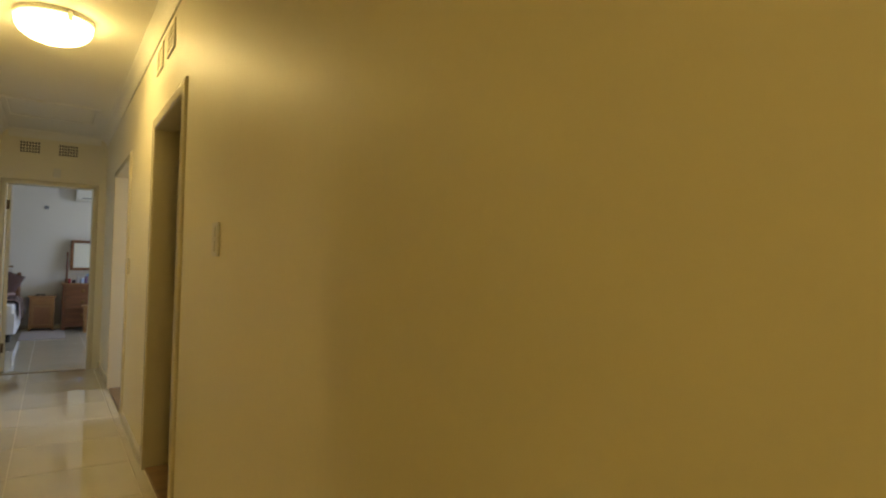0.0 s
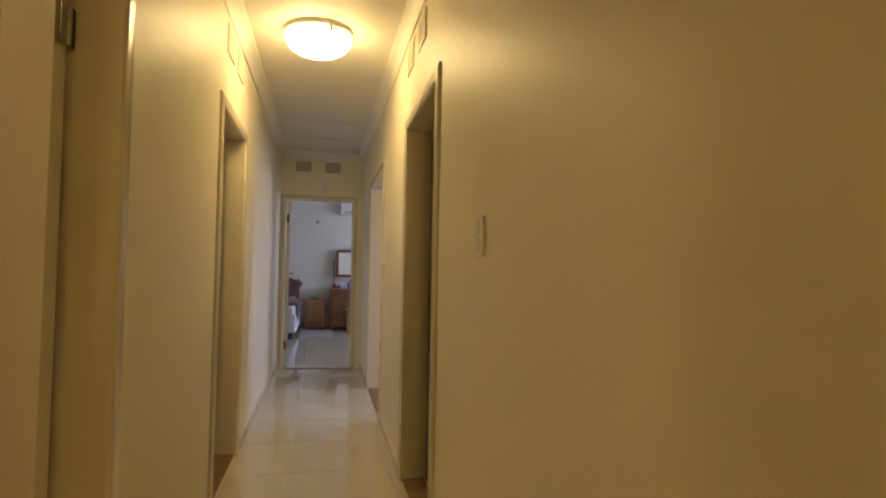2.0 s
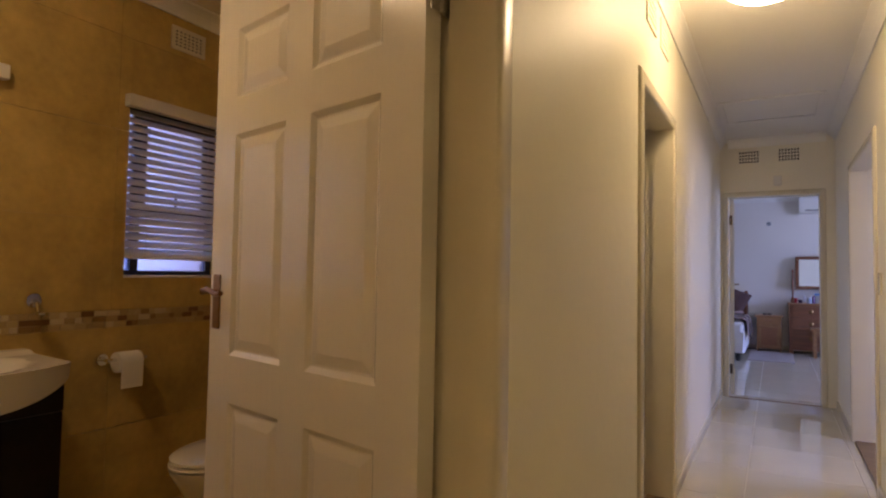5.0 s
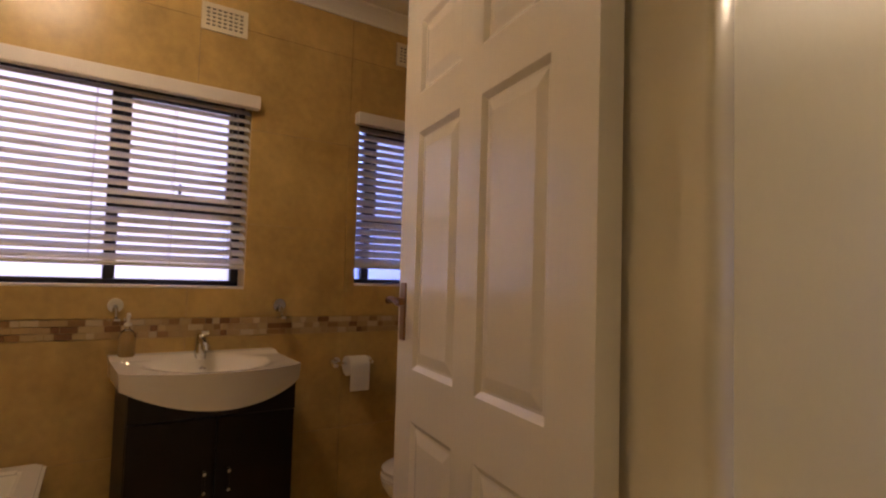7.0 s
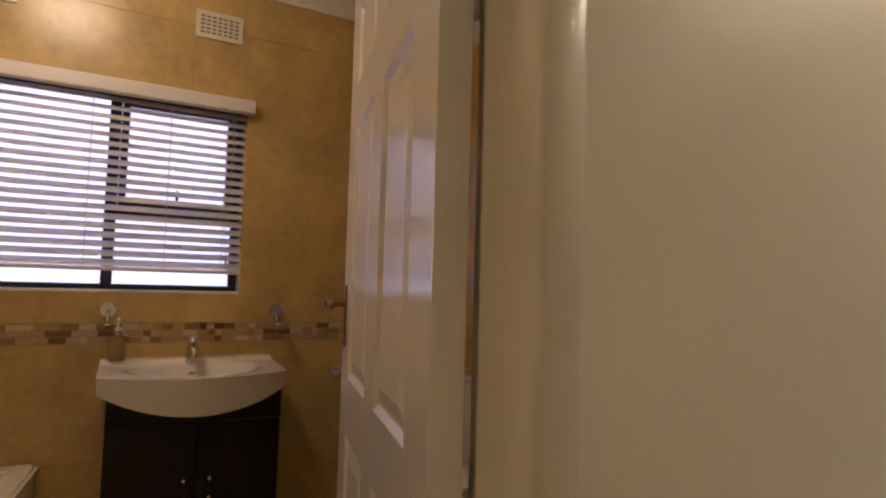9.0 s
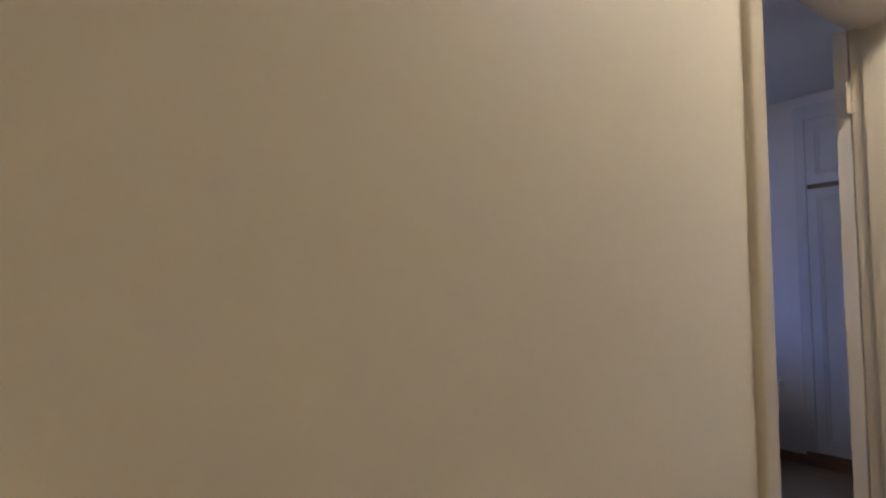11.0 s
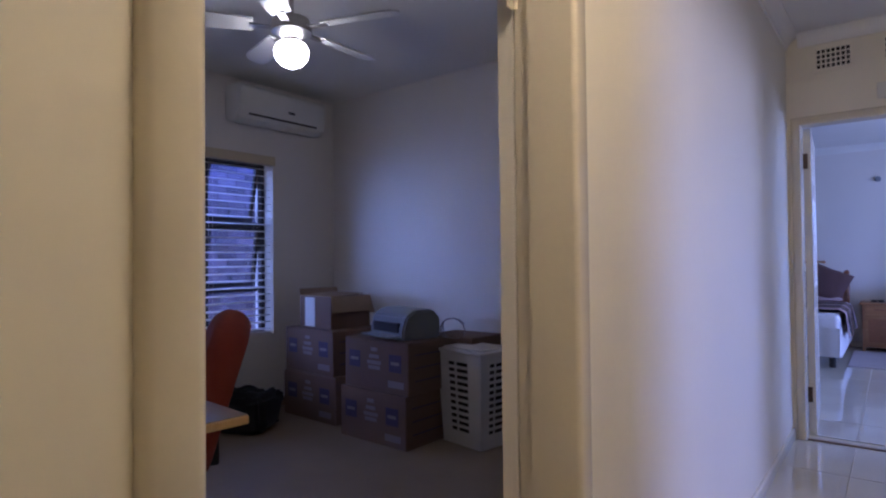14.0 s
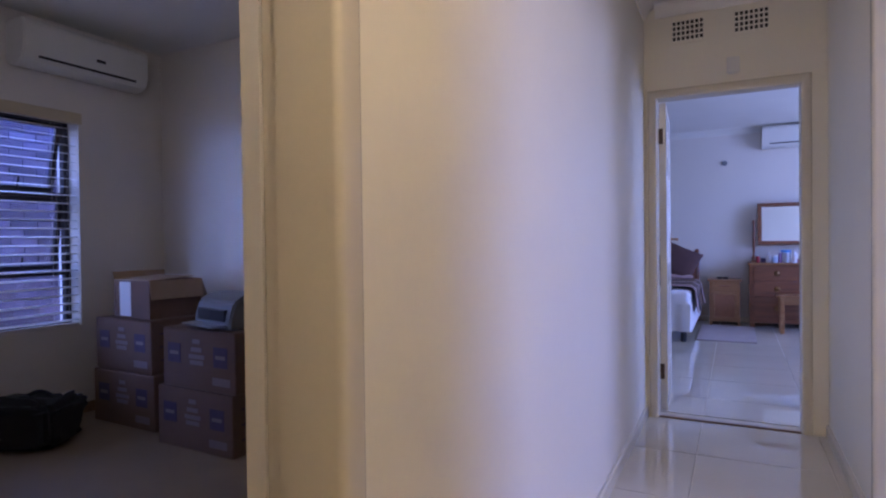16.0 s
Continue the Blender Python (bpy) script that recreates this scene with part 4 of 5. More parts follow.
desk = thing("desk", "pale topped desk with beech edges and side panel", "desk", at=(-0.915, 3.6, 0), rz=-4)
bm = bmesh.new()
box(bm, -1.5, -0.68, 0.715, 0, 0, 0.74, bevel=0.003)
part("edge", bm, BEECH, desk, "beech desk edge")
bm = bmesh.new()
box(bm, -1.497, -0.677, 0.74, -0.003, -0.003, 0.7425)
part("desktop", bm, DESK_TOP, desk)
for x0 in (-0.13, -1.45):
    bm = bmesh.new()
    box(bm, x0, -0.64, 0, x0 + 0.025, -0.1, 0.715, bevel=0.002)
    part("side_panel", bm, BEECH, desk)
bm = bmesh.new()
box(bm, -1.425, -0.6, 0.3, -0.13, -0.58, 0.715)
part("modesty_panel", bm, BEECH, desk)

chair = thing("office_chair", "red-orange fabric office chair with black arms", "chair", at=(-1.65, 3.64, 0), rz=-26)


def cushion(bm, outline, depth, taper=0.85, bend=0.0):
    """A padded shape: an outline of (x, z) pairs swelling to a depth along y."""
    rings = []
    n = len(outline)
    cx = sum(p[0] for p in outline) / n
    cz = sum(p[1] for p in outline) / n
    prof = [(1 - (1 - taper) * abs(q) ** 2.5 * (1 if abs(q) < 1 else 1.6), q * depth / 2) for q in (-1, -0.92, -0.7, -0.4, 0, 0.4, 0.7, 0.92, 1)]
    for s, y in prof:
        rings.append([bm.verts.new((cx + (x - cx) * s, y + bend * (x - cx) ** 2, cz + (z - cz) * s)) for x, z in outline])
    for a, b in zip(rings, rings[1:]):
        for i in range(n):
            bm.faces.new((a[i], a[(i + 1) % n], b[(i + 1) % n], b[i]))
    bm.faces.new(rings[0][::-1])
    bm.faces.new(rings[-1])


def rounded(w0, w1, h, n=40, p=3.2):
    """A rounded outline whose width goes from w0 below to w1 above."""
    pts = []
    for k in range(n):
        a = 2 * math.pi * k / n
        c, s = math.cos(a), math.sin(a)
        x, z = abs(c) ** (2 / p) * (1 if c >= 0 else -1), abs(s) ** (2 / p) * (1 if s >= 0 else -1)
        w = w0 + (w1 - w0) * (z + 1) / 2
        pts.append((x * w / 2, z * h / 2))
    return pts


bm = bmesh.new()
cushion(bm, rounded(0.5, 0.36, 0.64, 48, 2.6), 0.14, 0.86, -0.4)
bmesh.ops.transform(bm, matrix=pose(0, 0.235, 0.68, -17, 0, 0), verts=bm.verts)
part("backrest", bm, RED_FABRIC, chair, smooth=True)
bm = bmesh.new()
cushion(bm, rounded(0.5, 0.46, 0.48), 0.1, 0.85)
bmesh.ops.transform(bm, matrix=pose(0, 0, 0.5, 90, 0, 0), verts=bm.verts)
part("seat", bm, RED_FABRIC, chair, smooth=True)
for s in (-1, 1):
    bm = bmesh.new()
    sweep(bm, [Vector((s * 0.2, 0.05, 0.42)), Vector((s * 0.29, 0.05, 0.44)), Vector((s * 0.3, 0.06, 0.6)), Vector((s * 0.3, 0.14, 0.68)), Vector((s * 0.295, -0.12, 0.695)), Vector((s * 0.28, -0.17, 0.68))], 0.016, 10)
    part("arm", bm, BLACK_PLASTIC, chair, "black plastic armrest", smooth=True)
bm = bmesh.new()
tube(bm, (0, 0, 0.1), (0, 0, 0.4), 0.028, 0.022)
box(bm, -0.1, -0.1, 0.395, 0.1, 0.12, 0.425, bevel=0.008)
box(bm, -0.03, 0.1, 0.4, 0.03, 0.25, 0.425, bevel=0.006)
box(bm, -0.03, 0.235, 0.4, 0.03, 0.26, 0.7, bevel=0.006)
part("column", bm, BLACK_PLASTIC, chair, smooth=True)
for k in range(5):
    a = 2 * math.pi * k / 5
    bm = bmesh.new()
    tube(bm, (0.02 * math.cos(a), 0.02 * math.sin(a), 0.1), (0.28 * math.cos(a), 0.28 * math.sin(a), 0.065), 0.022, 0.014, 10)
    tube(bm, (0.28 * math.cos(a) - 0.014 * math.sin(a), 0.28 * math.sin(a) + 0.014 * math.cos(a), 0.028), (0.28 * math.cos(a) + 0.014 * math.sin(a), 0.28 * math.sin(a) - 0.014 * math.cos(a), 0.028), 0.027, seg=14)
    part("castor_leg", bm, BLACK_PLASTIC, chair, smooth=True)

bag = thing("duffel_bag", "black nylon bag slumped on the office floor", "bag", at=(-3.07, 4.98, 0), rz=25)
bm = bmesh.new()
bmesh.ops.create_uvsphere(bm, u_segments=36, v_segments=22, radius=1)
for v in bm.verts:
    c = v.co
    q = Vector([abs(a) ** 0.45 * (1 if a >= 0 else -1) for a in c])
    n = noise.noise(Vector(c) * 2.2) * 0.05 + noise.noise(Vector(c) * 6) * 0.02
    v.co = Vector((q.x * (0.225 + n), q.y * (0.15 + n), 0.135 + q.z * (0.135 + (n if q.z > 0 else 0))))
part("body", bm, BLACK_NYLON, bag, smooth=True)
for s in (-1, 1):
    bm = bmesh.new()
    sweep(bm, [Vector((-0.12 + 0.03 * k, s * (0.09 - 0.005 * k), 0.24 + 0.05 * math.sin(math.pi * k / 8))) for k in range(9)], 0.012, 8)
    part("handle", bm, BLACK_NYLON, bag, smooth=True)


def split_ac(label, x, y, z, rz, w, h=0.28, d=0.2):
    """A wall air conditioner: rounded body, front panel, flap over a bar coloured as the slot's shade, display."""
    ac = thing("air_conditioner", label, "air conditioner", at=(x, y, z), rz=rz)
    prof = [(0, 0.02), (0, h), (d * 0.9, h), (d, h * 0.9), (d, h * 0.35), (d * 0.86, h * 0.1), (d * 0.6, 0), (0.05, 0)]
    bm = bmesh.new()
    rows = [[bm.verts.new((px, s, pz)) for px, pz in prof] for s in (-w / 2, w / 2)]
    for i in range(len(prof)):
        bm.faces.new((rows[0][i], rows[0][(i + 1) % len(prof)], rows[1][(i + 1) % len(prof)], rows[1][i]))
    bm.faces.new(rows[0])
    bm.faces.new(rows[1][::-1])
    bmesh.ops.bevel(bm, geom=bm.edges[:], offset=0.008, segments=2, affect="EDGES")
    part("body", bm, WHITE_PLASTIC, ac, smooth=True)
    # No slot is cut; this near-black bar carries its shade.
    bm = bmesh.new()
    box(bm, d * 0.9, -w / 2 + 0.09, h * 0.17, d * 0.945, w / 2 - 0.09, h * 0.215)
    part("outlet", bm, DARK, ac, "dark bar coloured as the shade in the air slot")
    bm = bmesh.new()
    box(bm, d - 0.002, 0.03, h * 0.4, d + 0.002, 0.09, h * 0.47)
    part("display", bm, BLACK_PLASTIC, ac, "small dark display")
    return ac


split_ac("white wall air conditioner above the office window", OX, 5.48, 2.24, 0, 0.82, 0.275)
split_ac("white wall air conditioner on the bedroom wall", 1.3, YB, 2.29, -90, 0.95)

FAN_LAMP = glow("fan_lamp_glass", (1.0, 0.94, 0.86), 6.2)
FAN_METAL = material("brushed_fan_metal", (0.5, 0.48, 0.45), 0.3, 1.0, vary=0.1)
fan = thing("ceiling_fan", "white ceiling fan with a glowing glass lamp", "ceiling fan", at=(-1.8, 4.43, H), rz=20)
bm = bmesh.new()
lathe(bm, [(0.065, 0), (0.06, -0.03), (0.03, -0.05), (0.012, -0.055), (0.012, -0.2), (0.03, -0.21), (0.09, -0.225), (0.1, -0.25), (0.1, -0.29), (0.07, -0.31), (0.045, -0.32), (0.045, -0.336)], 28)
part("motor", bm, FAN_METAL, fan, smooth=True)
bm = bmesh.new()
lathe(bm, [(0.045, -0.335), (0.072, -0.35), (0.085, -0.378), (0.084, -0.4), (0.074, -0.425), (0.052, -0.448), (0.02, -0.463), (0.004, -0.47)], 32)
part("lamp_glass", bm, FAN_LAMP, fan, "glowing white schoolhouse glass", smooth=True)
bm = bmesh.new()
lathe(bm, [(0.086, -0.402), (0.086, -0.407), (0.082, -0.407), (0.082, -0.402)], 32, close=False)
part("lamp_band", bm, FAN_METAL, fan)
for k in range(5):
    bm = bmesh.new()
    m = pose(0, 0, -0.27, 0, 0, 72 * k)
    box(bm, 0.09, -0.018, -0.004, 0.2, 0.018, 0.004, m=m)
    arm = part("blade_arm", bm, FAN_METAL, fan)
    bm = bmesh.new()
    outline = [(0.18, -0.05), (0.5, -0.065), (0.56, -0.05), (0.58, 0), (0.56, 0.05), (0.5, 0.065), (0.18, 0.05)]
    up = [bm.verts.new((x, y, 0.004)) for x, y in outline]
    dn = [bm.verts.new((x, y, -0.003)) for x, y in outline]
    bm.faces.new(up)
    bm.faces.new(dn[::-1])
    for i in range(len(up)):
        bm.faces.new((up[i], dn[i], dn[(i + 1) % len(up)], up[(i + 1) % len(up)]))
    bmesh.ops.transform(bm, matrix=m @ pose(0, 0, 0.004, 12, 0, 0), verts=bm.verts)
    part("blade", bm, WHITE_PLASTIC, arm, "white fan blade")

CUPBOARD = material("white_cupboard_paint", (0.66, 0.64, 0.6), 0.35, vary=0.03)
ward = thing("built_in_wardrobe", "white built-in wardrobe with panelled doors", "wardrobe", at=(-1.36, OY, 0))
bm = bmesh.new()
box(bm, 0, -0.02, 0.1, 0.07, 0.0, 2.52, bevel=0.003)
box(bm, 0.07, -0.018, 2.42, 1.22, 0.0, 2.52)
part("frame", bm, CUPBOARD, ward)
bm = bmesh.new()
box(bm, 0.0, -0.012, 0.0, 1.22, 0.0, 0.1)
part("plinth", bm, OAK, ward, "dark brown plinth")
# Brown sheet over the pale wall, giving the door gaps their shade by colour.
bm = bmesh.new()
box(bm, 0.072, -0.003, 0.102, 1.22, -0.0005, 2.418)
part("inner_panel", bm, OAK, ward, "brown panel coloured as the shade in the door gaps")
for k in range(2):
    for z0, z1 in ((0.105, 1.92), (1.952, 2.415)):
        x0 = 0.075 + k * 0.575
        bm = bmesh.new()
        box(bm, x0, -0.024, z0, x0 + 0.565, -0.004, z1, bevel=0.003)
        dr = part("door", bm, CUPBOARD, ward)
        bm = bmesh.new()
        for e in (0.06, 0.085):
            for a in ((x0 + e, z0 + e, x0 + 0.565 - e, z0 + e + 0.008), (x0 + e, z1 - e - 0.008, x0 + 0.565 - e, z1 - e), (x0 + e, z0 + e + 0.008, x0 + e + 0.008, z1 - e - 0.008), (x0 + 0.557 - e, z0 + e + 0.008, x0 + 0.565 - e, z1 - e - 0.008)):
                box(bm, a[0], -0.03, a[1], a[2], -0.024, a[3], bevel=0.002)
        part("moulding", bm, CUPBOARD, dr)

# ---- bedroom things ----
PINE = wood("honey_pine", (0.24, 0.11, 0.04), (0.35, 0.17, 0.07), 2.5, 0.35)
MAHOGANY = wood("reddish_wood", (0.13, 0.045, 0.02), (0.24, 0.09, 0.04), 2.5, 0.3)
RATTAN = material("woven_rattan", (0.24, 0.1, 0.04), 0.6, vary=0.2, scale=40, bump=0.6, bump_scale=220)
MIRROR = material("mirror_silver", (0.9, 0.9, 0.9), 0.02, 1.0, vary=0.0)
LINEN = material("white_valance", (0.72, 0.7, 0.7), 0.9, vary=0.05, bump=0.2, bump_scale=60)
BROWN_FABRIC = material("brown_pillow", (0.09, 0.045, 0.04), 0.9, vary=0.12, bump=0.3, bump_scale=180)
PINK_RUG = material("pale_pink_rug", (0.38, 0.33, 0.31), 0.95, vary=0.08, bump=0.5, bump_scale=220)
STRIPES = [material("blanket_" + n, c, 0.9, vary=0.08, bump=0.3, bump_scale=150) for n, c in (("rose", (0.42, 0.3, 0.29)), ("black", (0.03, 0.025, 0.03)), ("brown", (0.17, 0.1, 0.07)))]

bed = thing("bed", "bed with a white valance and wooden headboard", "bed", at=(-0.68, 10.85, 0))
bm = bmesh.new()
for sx in (-0.72, 0.72):
    lathe(bm, [(0.028, 0), (0.03, 0.4), (0.034, 0.9), (0.022, 0.93), (0.034, 0.96), (0.02, 0.99)], 14, at=(sx, 0.93, 0))
box(bm, -0.7, 0.91, 0.45, 0.7, 0.945, 0.88, bevel=0.01)
part("headboard", bm, MAHOGANY, bed, smooth=True)
bm = bmesh.new()
box(bm, -0.75, -0.95, 0.3, 0.75, 0.9, 0.56, bevel=0.05, seg=3)
part("mattress", bm, LINEN, bed, smooth=True)
bm = bmesh.new()
ring = []
for k in range(160):
    s = k / 160 * 4
    side, u = int(s), s - int(s)
    x, y = [(-0.76 + 1.52 * u, -0.96), (0.76, -0.96 + 1.86 * u), (0.76 - 1.52 * u, 0.9), (-0.76, 0.9 - 1.86 * u)][side]
    o = 0.012 * math.sin(k * 1.7)
    n = [(0, -1), (1, 0), (0, 1), (-1, 0)][side]
    ring.append([bm.verts.new((x + n[0] * o * f, y + n[1] * o * f, z)) for f, z in ((0.2, 0.42), (1.2, 0.12))])
for k in range(160):
    a, b = ring[k], ring[(k + 1) % 160]
    bm.faces.new((a[0], b[0], b[1], a[1]))
part("valance", bm, LINEN, bed, "white gathered valance", smooth=True)
for sx in (-0.66, 0.68):
    for sy in (-0.86, 0.8):
        bm = bmesh.new()
        tube(bm, (sx, sy, 0), (sx, sy, 0.3), 0.03, 0.035)
        part("leg", bm, BLACK_PLASTIC, bed)
blanket = thing("blanket", "striped rose, brown and black blanket folded over the bed", "blanket", at=(-0.68, 10.85, 0))
for k in range(9):
    y0 = -0.75 + k * 0.13
    bm = bmesh.new()
    pts = [(-0.8, 0.3), (-0.79, 0.55), (-0.74, 0.6), (0.74, 0.6), (0.795, 0.56), (0.82 + 0.02 * math.sin(k), 0.3 + 0.02 * math.sin(k * 2))]
    for (xa, za), (xb, zb) in zip(pts, pts[1:]):
        vs = [bm.verts.new(c) for c in ((xa, y0, za), (xb, y0, zb), (xb, y0 + 0.131, zb), (xa, y0 + 0.131, za))]
        bm.faces.new(vs)
        up = [bm.verts.new(v.co + Vector((0.006 if xa > 0.7 else 0, 0, 0.012))) for v in vs]
        bm.faces.new(up[::-1])
        for i in range(4):
            bm.faces.new((vs[i], vs[(i + 1) % 4], up[(i + 1) % 4], up[i]))
    part("stripe", bm, STRIPES[(0, 1, 2, 1)[k % 4]], blanket)


def pillow(label, at, rx, ry, rz, w, d, t, mat):
    bm = bmesh.new()
    bmesh.ops.create_grid(bm, x_segments=16, y_segments=16, size=0.5)
    vs = bm.verts[:]
    r = bmesh.ops.duplicate(bm, geom=bm.faces[:])
    dup = [v for v in r["geom"] if isinstance(v, bmesh.types.BMVert)]
    for sgn, group in ((1, vs), (-1, dup)):
        for v in group:
            u, q = v.co.x * 2, v.co.y * 2
            f = max(0, (1 - u ** 4) * (1 - q ** 4)) ** 0.6
            pin = 1 - 0.06 * (1 - abs(u * q))
            v.co = Vector((u * w / 2 * pin, q * d / 2 * pin, sgn * t / 2 * f))
    bmesh.ops.remove_doubles(bm, verts=bm.verts, dist=1e-4)
    p = solid("pillow", bm, mat, label, "pillow", group="pillows", smooth=True)
    p.matrix_world = pose(*at, rx, ry, rz)
    return p


pillow("brown square pillow leaning on the headboard", (-0.17, 11.3, 0.83), 66, 24, 0, 0.5, 0.46, 0.17, BROWN_FABRIC)
pillow("pale pillow lying on the bed", (-0.3, 11.35, 0.66), 8, 0, 4, 0.65, 0.42, 0.13, STRIPES[0])

ns = thing("nightstand", "honey pine nightstand with a woven door panel", "nightstand", at=(0.385, 11.45, 0))
bm = bmesh.new()
box(bm, -0.18, 0.0, 0.05, 0.18, 0.36, 0.57, bevel=0.004)
for sx in (-0.18, 0.15):
    for sy in (0.0, 0.33):
        box(bm, sx, sy, 0, sx + 0.03, sy + 0.03, 0.05)
part("body", bm, PINE, ns)
bm = bmesh.new()
box(bm, -0.205, -0.02, 0.57, 0.205, 0.37, 0.595, bevel=0.006, seg=2)
part("top", bm, PINE, ns)
bm = bmesh.new()
box(bm, -0.15, -0.012, 0.45, 0.15, 0.0, 0.55, bevel=0.004)
drw = part("drawer", bm, PINE, ns)
bm = bmesh.new()
box(bm, -0.06, -0.03, 0.505, 0.06, -0.012, 0.52, bevel=0.004)
part("handle", bm, MAHOGANY, drw)
bm = bmesh.new()
for a in ((-0.15, 0.08, 0.15, 0.11), (-0.15, 0.4, 0.15, 0.43), (-0.15, 0.11, -0.115, 0.4), (0.115, 0.11, 0.15, 0.4)):
    box(bm, a[0], -0.012, a[1], a[2], 0.0, a[3], bevel=0.003)
dr = part("door", bm, PINE, ns)
bm = bmesh.new()
box(bm, -0.115, -0.006, 0.11, 0.115, 0.0, 0.4)
part("woven_panel", bm, RATTAN, dr, "woven rattan panel")
shades = thing("sunglasses", "dark sunglasses lying on the nightstand", "sunglasses", at=(0.36, 11.55, 0.596))
for sx in (-0.035, 0.035):
    bm = bmesh.new()
    lathe(bm, [(0.004, 0), (0.03, 0.002), (0.032, 0.02), (0.026, 0.03), (0.004, 0.032)], 16, at=(sx, 0, 0), sy=0.35)
    part("lens", bm, BLACK_PLASTIC, shades, smooth=True)
bm = bmesh.new()
for sx in (-0.068, 0.068):
    tube(bm, (sx, 0, 0.02), (sx * 0.9, 0.12, 0.006), 0.003)
tube(bm, (-0.01, 0, 0.024), (0.01, 0, 0.024), 0.003)
part("frame", bm, BLACK_PLASTIC, shades)

dresser = thing("dresser", "reddish wooden dresser with drawers and a tilting mirror", "dresser", at=(0.67, 11.4, 0))
bm = bmesh.new()
box(bm, 0, 0, 0.06, 1.15, 0.43, 0.79, bevel=0.004)
for sx in (0, 1.09):
    for sy in (0, 0.37):
        box(bm, sx, sy, 0, sx + 0.06, sy + 0.06, 0.06)
part("body", bm, MAHOGANY, dresser)
bm = bmesh.new()
box(bm, -0.02, -0.02, 0.79, 1.17, 0.43, 0.815, bevel=0.006, seg=2)
part("top", bm, PINE, dresser)
for z0, z1, cols in ((0.6, 0.77, 2), (0.4, 0.58, 2), (0.12, 0.38, 2)):
    for c in range(cols):
        x0 = 0.05 + c * 0.53
        bm = bmesh.new()
        box(bm, x0, -0.014, z0, x0 + 0.51, 0.0, z1, bevel=0.005, seg=2)
        q = part("drawer", bm, MAHOGANY, dresser)
        bm = bmesh.new()
        lathe(bm, [(0.03, 0), (0.034, 0.004), (0.02, 0.014), (0.004, 0.016)], 16)
        bmesh.ops.transform(bm, matrix=pose(x0 + 0.255, -0.014, (z0 + z1) / 2, 90, 0, 0), verts=bm.verts)
        part("handle", bm, BRASS, q, "dull brass pull")
for sx in (0.06, 0.93):
    bm = bmesh.new()
    lathe(bm, [(0.03, 0.815), (0.03, 0.88), (0.014, 0.9), (0.018, 1.1), (0.014, 1.3), (0.02, 1.34), (0.006, 1.37)], 14, at=(sx, 0.3, 0))
    box(bm, sx - 0.03, 0.2, 0.815, sx + 0.03, 0.4, 0.85, bevel=0.006)
    part("mirror_post", bm, MAHOGANY, dresser, smooth=True)
bm = bmesh.new()
for a in ((0.1, 1.04, 0.89, 1.09), (0.1, 1.53, 0.89, 1.58), (0.1, 1.09, 0.15, 1.53), (0.84, 1.09, 0.89, 1.53)):
    box(bm, a[0], 0.285, a[1], a[2], 0.315, a[3], bevel=0.006)
mf = part("mirror_frame", bm, MAHOGANY, dresser)
bm = bmesh.new()
box(bm, 0.15, 0.295, 1.09, 0.84, 0.302, 1.53)
part("mirror", bm, MIRROR, mf, "silvered mirror glass")

BOTTLES = [("perfume_bottle", "red perfume bottle on the dresser", (0.35, 0.03, 0.05), 0.02, 0.1), ("cosmetic_jar", "dark cosmetic jar on the dresser", (0.05, 0.04, 0.09), 0.03, 0.07),
           ("lotion_bottle", "white lotion bottle on the dresser", (0.7, 0.68, 0.7), 0.024, 0.13), ("cosmetic_jar", "pale blue jar on the dresser", (0.45, 0.55, 0.7), 0.034, 0.1),
           ("spray_can", "purple spray can on the dresser", (0.18, 0.1, 0.25), 0.022, 0.15), ("tub", "clear tub with a bright blue lid on the dresser", (0.6, 0.62, 0.66), 0.06, 0.16),
           ("lotion_bottle", "white lotion bottle on the dresser", (0.72, 0.7, 0.68), 0.026, 0.15), ("cosmetic_jar", "pink cosmetic jar on the dresser", (0.6, 0.3, 0.32), 0.03, 0.06),
           ("perfume_bottle", "amber perfume bottle on the dresser", (0.5, 0.3, 0.12), 0.022, 0.09), ("lotion_bottle", "tall white bottle on the dresser", (0.7, 0.7, 0.72), 0.03, 0.2)]
CAP = material("white_cap", (0.7, 0.7, 0.7), 0.4)
BLUE_CAP = material("bright_blue_cap", (0.08, 0.3, 0.7), 0.4)
for k, (nm, lb, col, r, h) in enumerate(BOTTLES):
    b = thing(nm, lb, nm.replace("_", " "), "things on the dresser", at=(0.77 + 0.062 * k + (0.03 if k > 5 else 0), 11.5 + 0.07 * (k % 3), 0.816))
    bm = bmesh.new()
    lathe(bm, [(r * 0.95, 0), (r, 0.004), (r, h * 0.72), (r * 0.7, h * 0.8), (r * 0.45, h * 0.84)], 18)
    part("bottle", bm, material("bottle_" + str(k), col, 0.25, vary=0.08, scale=30), b, smooth=True)
    bm = bmesh.new()
    rr = r * (1.02 if nm in ("tub", "cosmetic_jar") else 0.5)
    lathe(bm, [(rr, h * 0.8), (rr, h * 0.97), (rr * 0.9, h)], 18)
    part("cap", bm, BLUE_CAP if nm == "tub" else CAP, b, smooth=True)

